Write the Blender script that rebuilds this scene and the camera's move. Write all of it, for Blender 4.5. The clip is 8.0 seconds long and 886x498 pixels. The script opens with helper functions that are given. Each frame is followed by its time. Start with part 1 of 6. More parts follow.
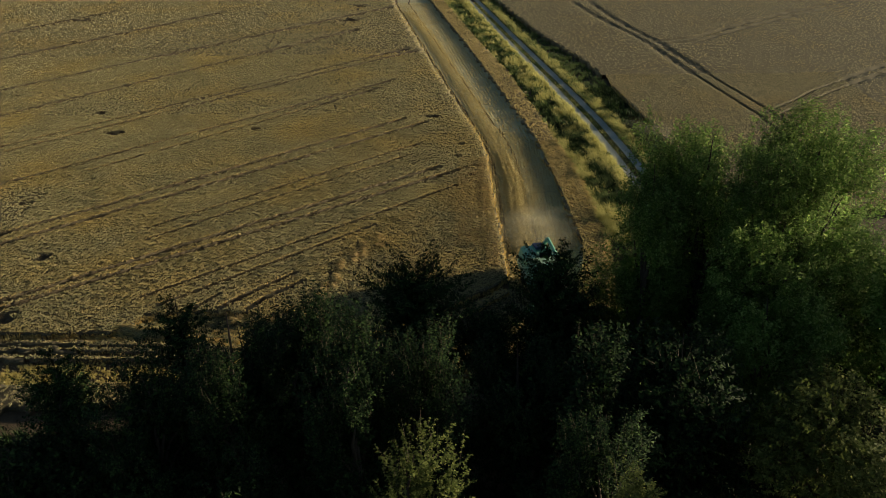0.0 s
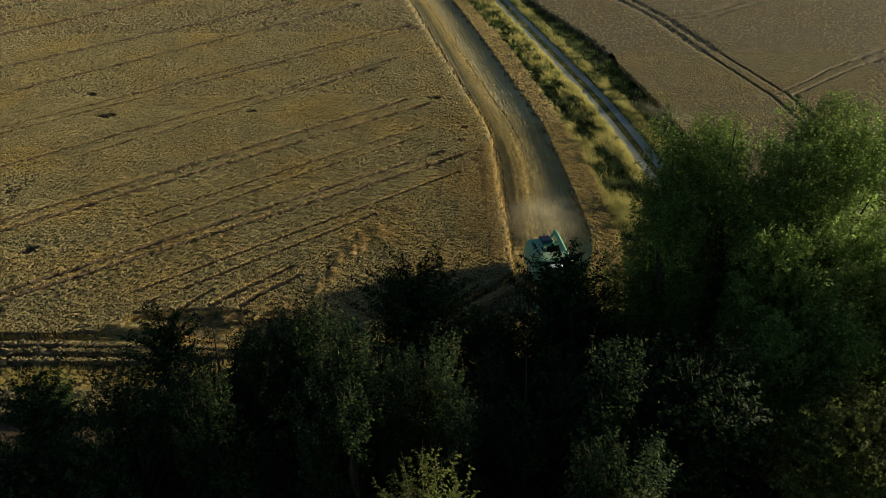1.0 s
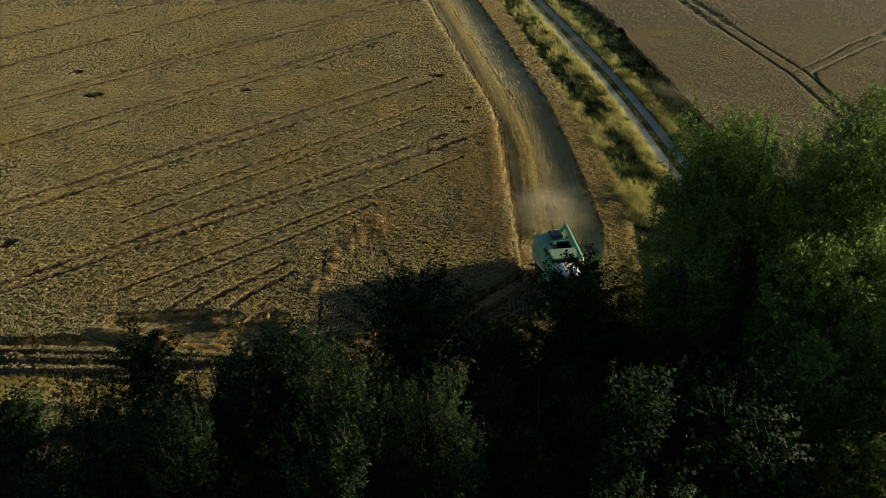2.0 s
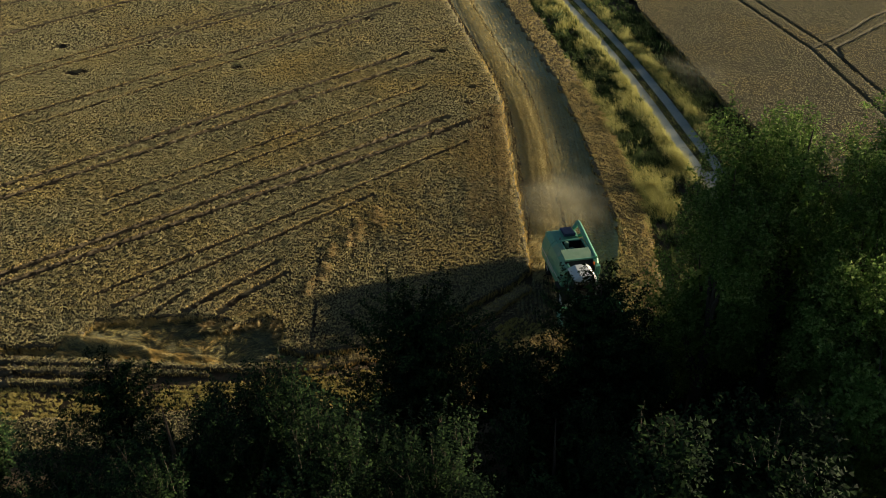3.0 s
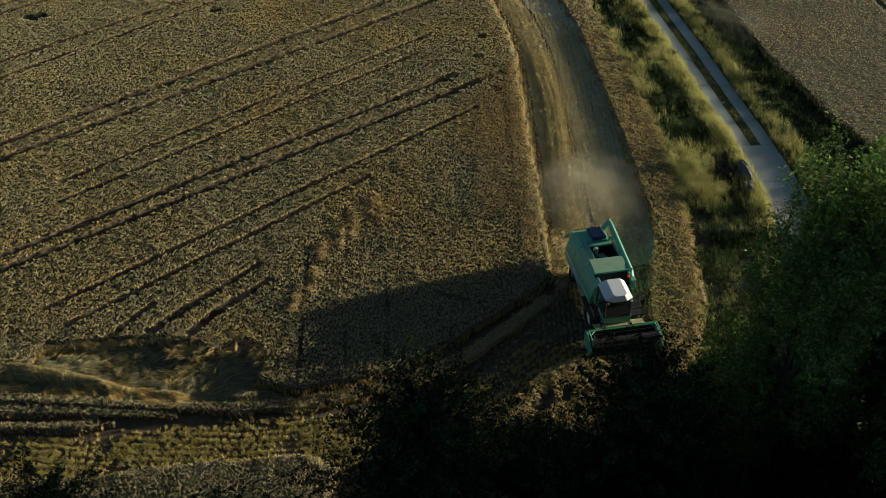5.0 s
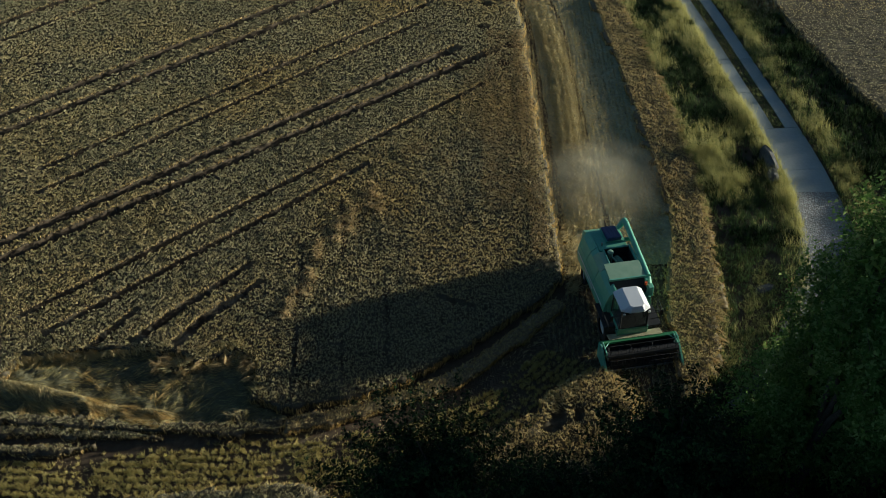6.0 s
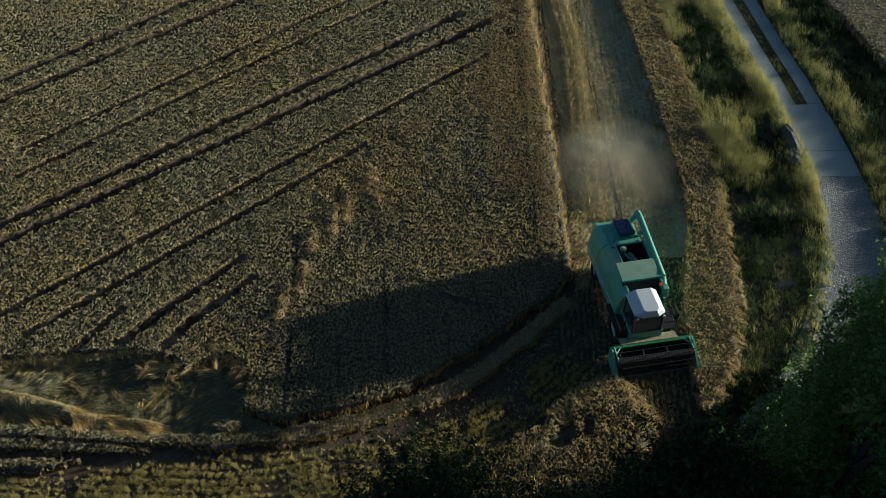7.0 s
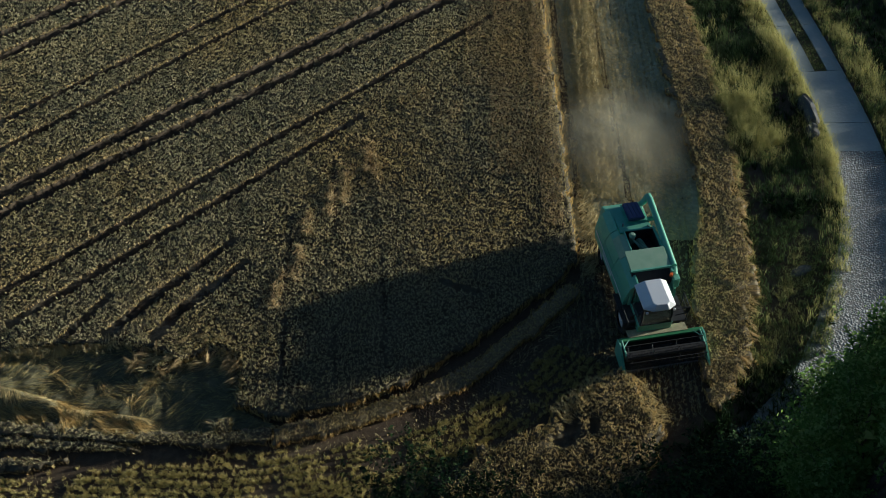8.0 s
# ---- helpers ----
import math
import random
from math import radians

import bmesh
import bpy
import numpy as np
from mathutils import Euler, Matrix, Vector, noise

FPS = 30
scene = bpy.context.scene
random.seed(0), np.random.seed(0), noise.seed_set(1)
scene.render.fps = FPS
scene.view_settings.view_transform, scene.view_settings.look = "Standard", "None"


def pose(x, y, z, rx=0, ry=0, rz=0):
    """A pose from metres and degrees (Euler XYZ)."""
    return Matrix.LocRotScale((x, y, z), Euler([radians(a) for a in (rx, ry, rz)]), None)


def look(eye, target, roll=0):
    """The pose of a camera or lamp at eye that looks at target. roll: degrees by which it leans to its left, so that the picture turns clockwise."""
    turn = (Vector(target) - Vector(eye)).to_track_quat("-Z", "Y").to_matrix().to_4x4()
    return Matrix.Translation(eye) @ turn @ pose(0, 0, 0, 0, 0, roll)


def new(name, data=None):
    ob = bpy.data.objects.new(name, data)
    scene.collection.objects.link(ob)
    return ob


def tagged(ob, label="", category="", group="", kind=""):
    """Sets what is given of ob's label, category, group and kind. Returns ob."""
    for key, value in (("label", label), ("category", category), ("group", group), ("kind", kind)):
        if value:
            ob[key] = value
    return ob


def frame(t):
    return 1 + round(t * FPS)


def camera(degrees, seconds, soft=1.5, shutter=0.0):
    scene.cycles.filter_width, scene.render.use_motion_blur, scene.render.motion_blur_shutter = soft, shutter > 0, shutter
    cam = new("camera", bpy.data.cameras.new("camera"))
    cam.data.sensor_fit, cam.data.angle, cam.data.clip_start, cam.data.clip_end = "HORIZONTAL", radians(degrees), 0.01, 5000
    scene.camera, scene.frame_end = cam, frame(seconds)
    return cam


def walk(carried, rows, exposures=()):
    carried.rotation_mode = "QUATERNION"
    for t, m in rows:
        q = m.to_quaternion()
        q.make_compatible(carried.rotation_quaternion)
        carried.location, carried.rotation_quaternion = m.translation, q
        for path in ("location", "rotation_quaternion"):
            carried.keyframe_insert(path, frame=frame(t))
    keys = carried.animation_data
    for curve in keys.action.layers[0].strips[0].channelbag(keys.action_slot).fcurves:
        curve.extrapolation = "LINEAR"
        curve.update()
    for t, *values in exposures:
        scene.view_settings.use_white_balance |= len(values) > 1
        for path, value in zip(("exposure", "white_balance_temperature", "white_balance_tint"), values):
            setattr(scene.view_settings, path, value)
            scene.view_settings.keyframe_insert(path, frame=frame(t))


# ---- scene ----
cam = camera(53.4, 8.0, soft=0.8)
# seconds, eye x y z, yaw, pitch, roll
ROWS = [
    (0, 0.264, -0.216, 36.484, 0.395, -25.921, -0.739),
    (0.5, 0.221, 1.501, 36.566, 0.467, -26.766, -0.786),
    (1, 0.156, 3.554, 36.569, 0.53, -27.691, -0.822),
    (1.5, 0.073, 5.882, 36.521, 0.587, -28.695, -0.851),
    (2.2, -0.064, 9.484, 36.413, 0.662, -30.233, -0.883),
    (3, -0.239, 13.907, 36.291, 0.748, -32.188, -0.915),
    (3.5, -0.351, 16.741, 36.241, 0.806, -33.523, -0.936),
    (4, -0.461, 19.569, 36.221, 0.871, -34.951, -0.962),
    (4.5, -0.565, 22.345, 36.239, 0.944, -36.475, -0.995),
    (5.2, -0.693, 26.068, 36.327, 1.066, -38.776, -1.056),
    (6, -0.8, 29.984, 36.507, 1.241, -41.647, -1.155),
    (6.5, -0.839, 32.204, 36.649, 1.374, -43.569, -1.237),
    (7, -0.853, 34.23, 36.797, 1.528, -45.583, -1.338),
    (7.5, -0.836, 36.054, 36.935, 1.705, -47.679, -1.46),
    (8, -0.786, 37.678, 37.041, 1.908, -49.843, -1.604),
]
walk(cam, [(t, pose(x, y, z, 90 + pitch, 0, yaw) @ pose(0, 0, 0, 0, 0, roll)) for t, x, y, z, yaw, pitch, roll in ROWS],
     exposures=[(0.0, 1.18, 6000, 7), (1.5, 1.18, 6000, 7), (3.5, 1.15, 5820, 7), (4.5, 1.12, 5580, 6), (6.0, 1.03, 4880, 6), (7.0, 1.02, 4720, 7.5), (8.0, 1.01, 4680, 9)])

# ---- light ----
SUN_AZ, SUN_EL = 16.0, 8.0          # degrees from +x towards +y, and above the ground
world = bpy.data.worlds.new("evening_sky")
scene.world = world
world.use_nodes = True
wn = world.node_tree
wn.nodes.clear()
sky = wn.nodes.new("ShaderNodeTexSky")
sky.sky_type = "NISHITA"
sky.sun_disc = False
sky.sun_elevation = radians(SUN_EL)
sky.sun_rotation = radians(90 - SUN_AZ)
bg = wn.nodes.new("ShaderNodeBackground")
bg.inputs["Strength"].default_value = 0.040
wo = wn.nodes.new("ShaderNodeOutputWorld")
wn.links.new(sky.outputs[0], bg.inputs[0])
wn.links.new(bg.outputs[0], wo.inputs[0])
to_sun = Vector((math.cos(radians(SUN_AZ)) * math.cos(radians(SUN_EL)), math.sin(radians(SUN_AZ)) * math.cos(radians(SUN_EL)), math.sin(radians(SUN_EL))))
sun_data = bpy.data.lights.new("sun", "SUN")
sun_data.energy, sun_data.angle, sun_data.color = 5.0, radians(1.0), (1.0, 0.79, 0.50)
sun = new("sun", sun_data)
sun.matrix_world = look((60, 40, 60), Vector((60, 40, 60)) - to_sun)


# ---- materials ----
def material(name, ramp, scale=8.0, rough=0.85, bump=0.3, island=0.0, big=0.6, metal=0.0, translucent=0.0, detail=6.0, objects=0.0, bump_scale=None, spec=0.3, tint=None):
    """A surface whose colour runs along ramp by noise at two sizes, and by a chance value per loose piece or per object."""
    m = bpy.data.materials.new(name)
    m.use_nodes = True
    nt = m.node_tree
    n, l = nt.nodes, nt.links
    n.clear()
    out = n.new("ShaderNodeOutputMaterial")
    bs = n.new("ShaderNodeBsdfPrincipled")
    geo = n.new("ShaderNodeNewGeometry")
    coord = n.new("ShaderNodeTexCoord")
    fine, wide = n.new("ShaderNodeTexNoise"), n.new("ShaderNodeTexNoise")
    fine.inputs["Scale"].default_value, fine.inputs["Detail"].default_value = scale, detail
    wide.inputs["Scale"].default_value, wide.inputs["Detail"].default_value = scale * 0.06, 4.0
    for t in (fine, wide):
        l.new(coord.outputs["Object"], t.inputs["Vector"])

    def mixed(a, b, f):
        k = n.new("ShaderNodeMix")
        k.inputs[0].default_value = f
        l.new(a, k.inputs[2])
        l.new(b, k.inputs[3])
        return k.outputs[0]

    value = mixed(fine.outputs[0], wide.outputs[0], big)
    if island:
        value = mixed(value, geo.outputs["Random Per Island"], island)
    if objects:
        info = n.new("ShaderNodeObjectInfo")
        value = mixed(value, info.outputs["Random"], objects)
    cr = n.new("ShaderNodeValToRGB")
    el = cr.color_ramp.elements
    lo, hi = 0.5 - 0.26 - 0.2 * max(island, objects), 0.5 + 0.26 + 0.2 * max(island, objects)
    for k, c in enumerate(ramp):
        p = lo + (hi - lo) * k / (len(ramp) - 1)
        e = el[k] if k < 2 else el.new(p)
        e.position, e.color = p, (*c, 1)
    l.new(value, cr.inputs[0])
    shade = cr.outputs[0]
    if tint:                                               # wide patches of another colour: colour, noise scale, share
        spot, lim, mx = n.new("ShaderNodeTexNoise"), n.new("ShaderNodeMapRange"), n.new("ShaderNodeMix")
        spot.inputs["Scale"].default_value, spot.inputs["Detail"].default_value = tint[1], 5.0
        l.new(coord.outputs["Object"], spot.inputs["Vector"])
        l.new(spot.outputs[0], lim.inputs[0])
        lim.inputs[1].default_value, lim.inputs[2].default_value, lim.inputs[4].default_value = 0.46, 0.66, tint[2]
        mx.data_type = "RGBA"
        mx.blend_type = "MULTIPLY"
        l.new(lim.outputs[0], mx.inputs[0])
        l.new(shade, mx.inputs[6])
        mx.inputs[7].default_value = (*tint[0], 1)
        shade = mx.outputs[2]
    l.new(shade, bs.inputs["Base Color"])
    bs.inputs["Roughness"].default_value, bs.inputs["Metallic"].default_value = rough, metal
    bs.inputs["Specular IOR Level"].default_value = spec
    if bump:
        bp = n.new("ShaderNodeBump")
        bp.inputs["Strength"].default_value, bp.inputs["Distance"].default_value = bump, 0.05
        src = fine
        if bump_scale:
            src = n.new("ShaderNodeTexNoise")
            src.inputs["Scale"].default_value, src.inputs["Detail"].default_value = bump_scale, 6.0
            l.new(coord.outputs["Object"], src.inputs["Vector"])
        l.new(src.outputs[0], bp.inputs["Height"])
        l.new(bp.outputs[0], bs.inputs["Normal"])
    if translucent:
        tr, mx = n.new("ShaderNodeBsdfTranslucent"), n.new("ShaderNodeMixShader")
        l.new(shade, tr.inputs["Color"])
        mx.inputs[0].default_value = translucent
        l.new(bs.outputs[0], mx.inputs[1])
        l.new(tr.outputs[0], mx.inputs[2])
        l.new(mx.outputs[0], out.inputs[0])
    else:
        l.new(bs.outputs[0], out.inputs[0])
    return m


M_SOIL = material("soil_and_chaff", [(0.038, 0.026, 0.015), (0.074, 0.053, 0.030), (0.16, 0.122, 0.070)], scale=3.0, rough=0.95, bump=0.8, bump_scale=14)
# Rut soil tuned darker to carry the shade on rut floors and walls.
M_RUT = material("rut_soil_with_shade", [(0.032, 0.024, 0.014), (0.060, 0.045, 0.026), (0.10, 0.078, 0.046)], scale=4.0, rough=0.95, bump=0.6)
# Base kept dark, so the shade between the ears is in its colour.
M_WHEAT = material("wheat_base_with_shade", [(0.042, 0.035, 0.020), (0.080, 0.067, 0.038), (0.14, 0.118, 0.070)], scale=7.0, rough=0.8, bump=0.6, big=0.45, bump_scale=16)
M_WHEAT_DRY = material("dry_brown_wheat", [(0.10, 0.078, 0.042), (0.17, 0.133, 0.07), (0.26, 0.205, 0.11)], scale=7.0, rough=0.8, bump=0.6, big=0.45, bump_scale=16)
M_EARS = material("wheat_ears", [(0.25, 0.223, 0.117), (0.40, 0.358, 0.19), (0.56, 0.505, 0.278)], scale=3.0, rough=0.8, bump=0, island=0.2, big=0.6, translucent=0.25, spec=0.12, tint=((1.07, 0.95, 0.70), 0.09, 0.9))
M_EARS_BROWN = material("dry_brown_ears", [(0.26, 0.19, 0.085), (0.45, 0.335, 0.15), (0.63, 0.49, 0.24)], scale=1.6, rough=0.8, bump=0, island=0.32, big=0.55, translucent=0.25, spec=0.15)
M_EARS_STRIP = material("tawny_ears", [(0.29, 0.228, 0.098), (0.47, 0.378, 0.163), (0.65, 0.54, 0.265)], scale=1.6, rough=0.8, bump=0, island=0.3, big=0.55, translucent=0.25, spec=0.15)
M_THRESHED = material("threshed_straw", [(0.25, 0.195, 0.075), (0.42, 0.34, 0.138), (0.60, 0.50, 0.225)], scale=3.0, rough=0.8, bump=0, island=0.5, translucent=0.2)
# Paler copy of the wheat base, with less ear-gap shade painted in.
M_WHEAT_FAR = material("pale_far_wheat_base", [(0.066, 0.054, 0.027), (0.098, 0.081, 0.040), (0.14, 0.117, 0.060)], scale=5.0, rough=0.85, bump=0.15, big=0.45, bump_scale=12)
M_STRAW = material("straw", [(0.31, 0.245, 0.10), (0.50, 0.405, 0.172), (0.67, 0.56, 0.27)], scale=3.0, rough=0.7, bump=0, island=0.55, translucent=0.25)
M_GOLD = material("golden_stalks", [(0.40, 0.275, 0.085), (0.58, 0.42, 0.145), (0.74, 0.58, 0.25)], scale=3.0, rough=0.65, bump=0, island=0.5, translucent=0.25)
M_STUBBLE = material("golden_stubble", [(0.26, 0.22, 0.075), (0.46, 0.392, 0.13), (0.66, 0.57, 0.22)], scale=3.0, rough=0.7, bump=0, island=0.5, translucent=0.3)
M_LODGED = material("matted_stalks", [(0.06, 0.06, 0.041), (0.13, 0.124, 0.074), (0.28, 0.255, 0.125)], scale=2.2, rough=0.8, bump=0, island=0.4, translucent=0.15)
M_CHAFF = material("pale_chaff", [(0.20, 0.187, 0.11), (0.36, 0.335, 0.195), (0.52, 0.48, 0.295)], scale=4.0, rough=0.95, bump=0.8, bump_scale=18, big=0.4)
M_GRASS = material("green_grass", [(0.036, 0.062, 0.019), (0.080, 0.118, 0.036), (0.17, 0.205, 0.062)], scale=1.0, rough=0.7, bump=0, island=0.5, translucent=0.35)
M_DRY = material("dry_grass", [(0.21, 0.215, 0.060), (0.40, 0.38, 0.125), (0.58, 0.53, 0.215)], scale=1.0, rough=0.7, bump=0, island=0.5, translucent=0.35)
M_LEAF = material("broad_leaves", [(0.055, 0.12, 0.024), (0.155, 0.25, 0.054), (0.37, 0.46, 0.16)], scale=0.6, rough=0.6, bump=0, island=0.6, translucent=0.58, spec=0.08)
# Near-black leaves hold the hedge's shade in colour; chance pale ones its lit sprigs.
M_LEAF_DARK = material("dark_shaded_leaves", [(0.005, 0.013, 0.005), (0.012, 0.026, 0.009), (0.070, 0.118, 0.033)], scale=0.6, rough=0.7, bump=0, island=0.6, translucent=0.16, spec=0.08)
M_LEAF_PALE = material("pale_leaves", [(0.04, 0.058, 0.014), (0.095, 0.12, 0.03), (0.22, 0.24, 0.075)], scale=0.6, rough=0.7, bump=0, island=0.55, translucent=0.4, spec=0.08)
M_BARK = material("bark", [(0.03, 0.024, 0.018), (0.06, 0.048, 0.036), (0.10, 0.085, 0.065)], scale=9.0, rough=0.95, bump=0.9)
M_CONCRETE = material("concrete", [(0.178, 0.20, 0.186), (0.255, 0.282, 0.262), (0.335, 0.36, 0.335)], scale=5.0, rough=0.9, bump=0.25, objects=0.25)
M_COBBLE = material("cobble_stone", [(0.165, 0.174, 0.166), (0.215, 0.225, 0.213), (0.285, 0.295, 0.278)], scale=6.0, rough=0.85, bump=0.4, island=0.35)
M_SAND = material("joint_sand", [(0.14, 0.135, 0.125), (0.19, 0.18, 0.165), (0.25, 0.24, 0.22)], scale=6.0, rough=0.95, bump=0.3)
M_STONE = material("rough_stone", [(0.045, 0.046, 0.043), (0.085, 0.084, 0.078), (0.14, 0.135, 0.125)], scale=4.0, rough=0.95, bump=0.9)
M_GREEN = material("green_paint", [(0.10, 0.28, 0.185), (0.14, 0.355, 0.24), (0.22, 0.42, 0.305)], scale=2.5, rough=0.42, bump=0.03, spec=0.5)
M_GREEN_DUSTY_LIT = material("dusty_sunlit_green_paint", [(0.17, 0.28, 0.18), (0.24, 0.36, 0.24), (0.34, 0.42, 0.29)], scale=2.5, rough=0.65, bump=0.05)
M_HEADER = material("header_green_paint", [(0.03, 0.13, 0.05), (0.05, 0.19, 0.07), (0.10, 0.24, 0.10)], scale=3.0, rough=0.5, bump=0.05)
M_WHITE = material("white_paint", [(0.52, 0.54, 0.55), (0.64, 0.65, 0.65), (0.72, 0.72, 0.70)], scale=2.0, rough=0.4, bump=0.02, spec=0.5)
M_BLACK = material("black_metal", [(0.012, 0.012, 0.012), (0.022, 0.022, 0.022), (0.05, 0.045, 0.04)], scale=5.0, rough=0.6, bump=0.1)
M_TYRE = material("tyre_rubber", [(0.014, 0.013, 0.012), (0.028, 0.026, 0.023), (0.08, 0.065, 0.045)], scale=6.0, rough=0.85, bump=0.3)
M_STEEL = material("worn_steel", [(0.16, 0.15, 0.14), (0.28, 0.27, 0.25), (0.40, 0.38, 0.35)], scale=6.0, rough=0.45, bump=0.1, metal=0.8)
M_GRILLE = material("dark_blue_grille", [(0.018, 0.026, 0.075), (0.032, 0.045, 0.12), (0.06, 0.075, 0.16)], scale=6.0, rough=0.5, bump=0.05)
M_ORANGE = material("orange_plastic", [(0.55, 0.10, 0.02), (0.65, 0.14, 0.03), (0.7, 0.2, 0.05)], scale=6.0, rough=0.35, bump=0)
M_RIM = material("rim_paint", [(0.42, 0.43, 0.45), (0.55, 0.55, 0.56), (0.62, 0.61, 0.58)], scale=6.0, rough=0.5, bump=0.05)
M_GLASS = bpy.data.materials.new("tinted_glass")
M_GLASS.use_nodes = True
gb = M_GLASS.node_tree.nodes["Principled BSDF"]
gb.inputs["Base Color"].default_value = (0.22, 0.26, 0.24, 1)
gb.inputs["Roughness"].default_value, gb.inputs["Transmission Weight"].default_value, gb.inputs["IOR"].default_value = 0.03, 1.0, 1.2


# ---- mesh helpers ----
def mesh_of(name, v, f, mat):
    """A mesh from arrays: v n x 3, f a list of arrays of triangles or quads."""
    me = bpy.data.meshes.new(name)
    f = [np.asarray(a, dtype=np.int32) for a in (f if isinstance(f, list) else [f]) if len(a)]
    loops = np.concatenate([a.ravel() for a in f])
    sizes = np.concatenate([np.full(len(a), a.shape[1], np.int32) for a in f])
    starts = np.concatenate([[0], np.cumsum(sizes)[:-1]]).astype(np.int32)
    me.vertices.add(len(v))
    me.vertices.foreach_set("co", np.asarray(v, dtype=np.float32).ravel())
    me.loops.add(len(loops))
    me.loops.foreach_set("vertex_index", loops)
    me.polygons.add(len(sizes))
    me.polygons.foreach_set("loop_start", starts)
    me.polygons.foreach_set("loop_total", sizes)
    me.update(calc_edges=True)
    me.materials.append(mat)
    return me


def thing(name, label, category, group="", kind="", at=None):
    ob = new(name)
    ob.empty_display_size = 0.3
    if at is not None:
        ob.matrix_basis = at
    return tagged(ob, label, category, group, kind)


def part(name, bm, mat, parent, label="", smooth=False):
    me = bpy.data.meshes.new(name)
    bmesh.ops.recalc_face_normals(bm, faces=bm.faces)
    bm.to_mesh(me)
    bm.free()
    me.materials.append(mat)
    if smooth:
        me.shade_smooth()
    ob = new(name, me)
    ob.parent = parent
    if label:
        ob["label"] = label
    return ob


def piece(name, me, parent, m=None, label=""):
    ob = new(name, me)
    ob.parent = parent
    if m is not None:
        ob.matrix_basis = m
    if label:
        ob["label"] = label
    return ob


def vnoise(x, y, size, seed=0):
    """Smooth chance values from 0 to 1 over the plane, with knots size metres apart."""
    x, y = np.asarray(x) / size, np.asarray(y) / size
    i, j = np.floor(x).astype(np.int64), np.floor(y).astype(np.int64)
    u, w = x - i, y - j
    u, w = u * u * (3 - 2 * u), w * w * (3 - 2 * w)

    def h(a, b):
        k = (a * 374761393 + b * 668265263 + seed * 974634777) & 0xFFFFFFFF
        k = ((k ^ (k >> 13)) * 1274126177) & 0xFFFFFFFF
        return ((k ^ (k >> 16)) & 0xFFFF) / 65535.0

    return (h(i, j) * (1 - u) + h(i + 1, j) * u) * (1 - w) + (h(i, j + 1) * (1 - u) + h(i + 1, j + 1) * u) * w


def inside(poly, x, y):
    r = np.zeros(np.shape(x), bool)
    for (x0, y0), (x1, y1) in zip(poly, poly[1:] + poly[:1]):
        if y0 != y1:
            r ^= ((y0 > y) != (y1 > y)) & (x < (x1 - x0) * (y - y0) / (y1 - y0) + x0)
    return r


def near_line(line, x, y):
    """Distance to a polyline."""
    d = np.full(np.shape(x), 1e9)
    for (x0, y0), (x1, y1) in zip(line, line[1:]):
        t = np.clip(((x - x0) * (x1 - x0) + (y - y0) * (y1 - y0)) / ((x1 - x0) ** 2 + (y1 - y0) ** 2), 0, 1)
        d = np.minimum(d, np.hypot(x - x0 - t * (x1 - x0), y - y0 - t * (y1 - y0)))
    return d


def ribbon(line, half):
    """The outline of a band along a polyline."""
    p = [Vector(q) for q in line]
    left, right = [], []
    for k, q in enumerate(p):
        d = (p[min(k + 1, len(p) - 1)] - p[max(k - 1, 0)]).normalized()
        s = Vector((-d.y, d.x)) * half
        left.append(tuple(q + s))
        right.append(tuple(q - s))
    return left + right[::-1]


def blades(name, root, way, length, width, mat, rng, bend=0.35, folded=False, blunt=False):
    """Many thin leaves: root n x 3, way n x 3 (not normalised), length and width n. Each is one triangle, or two pieces where folded."""
    n = len(root)
    way = way / np.linalg.norm(way, axis=1, keepdims=True)
    side = np.cross(way, rng.normal(size=(n, 3)))
    side /= np.linalg.norm(side, axis=1, keepdims=True) + 1e-9
    side *= np.asarray(width).reshape(-1, 1) / 2
    ln = np.asarray(length).reshape(-1, 1) * np.ones((n, 1))
    if not folded:
        if blunt:
            v = np.concatenate([root, root + way * ln + side, root + way * ln * 0.9 - side], 1).reshape(-1, 3)
            return mesh_of(name, v, np.arange(3 * n).reshape(n, 3), mat)
        v = np.concatenate([root - side, root + side, root + way * ln], 1).reshape(-1, 3)
        return mesh_of(name, v, np.arange(3 * n).reshape(n, 3), mat)
    mid = root + way * ln * 0.6
    low = way.copy()
    low[:, 2] -= bend * 2
    low /= np.linalg.norm(low, axis=1, keepdims=True)
    v = np.concatenate([root - side * 0.7, root + side * 0.7, mid + side, mid - side, mid + low * ln * 0.45], 1).reshape(-1, 3)
    k = np.arange(n)[:, None] * 5
    return mesh_of(name, v, [k + np.array([0, 1, 2, 3]), k + np.array([3, 2, 4])], mat)


def scatter(poly, density, rng):
    xs, ys = [p[0] for p in poly], [p[1] for p in poly]
    n = int((max(xs) - min(xs)) * (max(ys) - min(ys)) * density)
    x, y = rng.uniform(min(xs), max(xs), n), rng.uniform(min(ys), max(ys), n)
    k = inside(poly, x, y)
    return x[k], y[k]


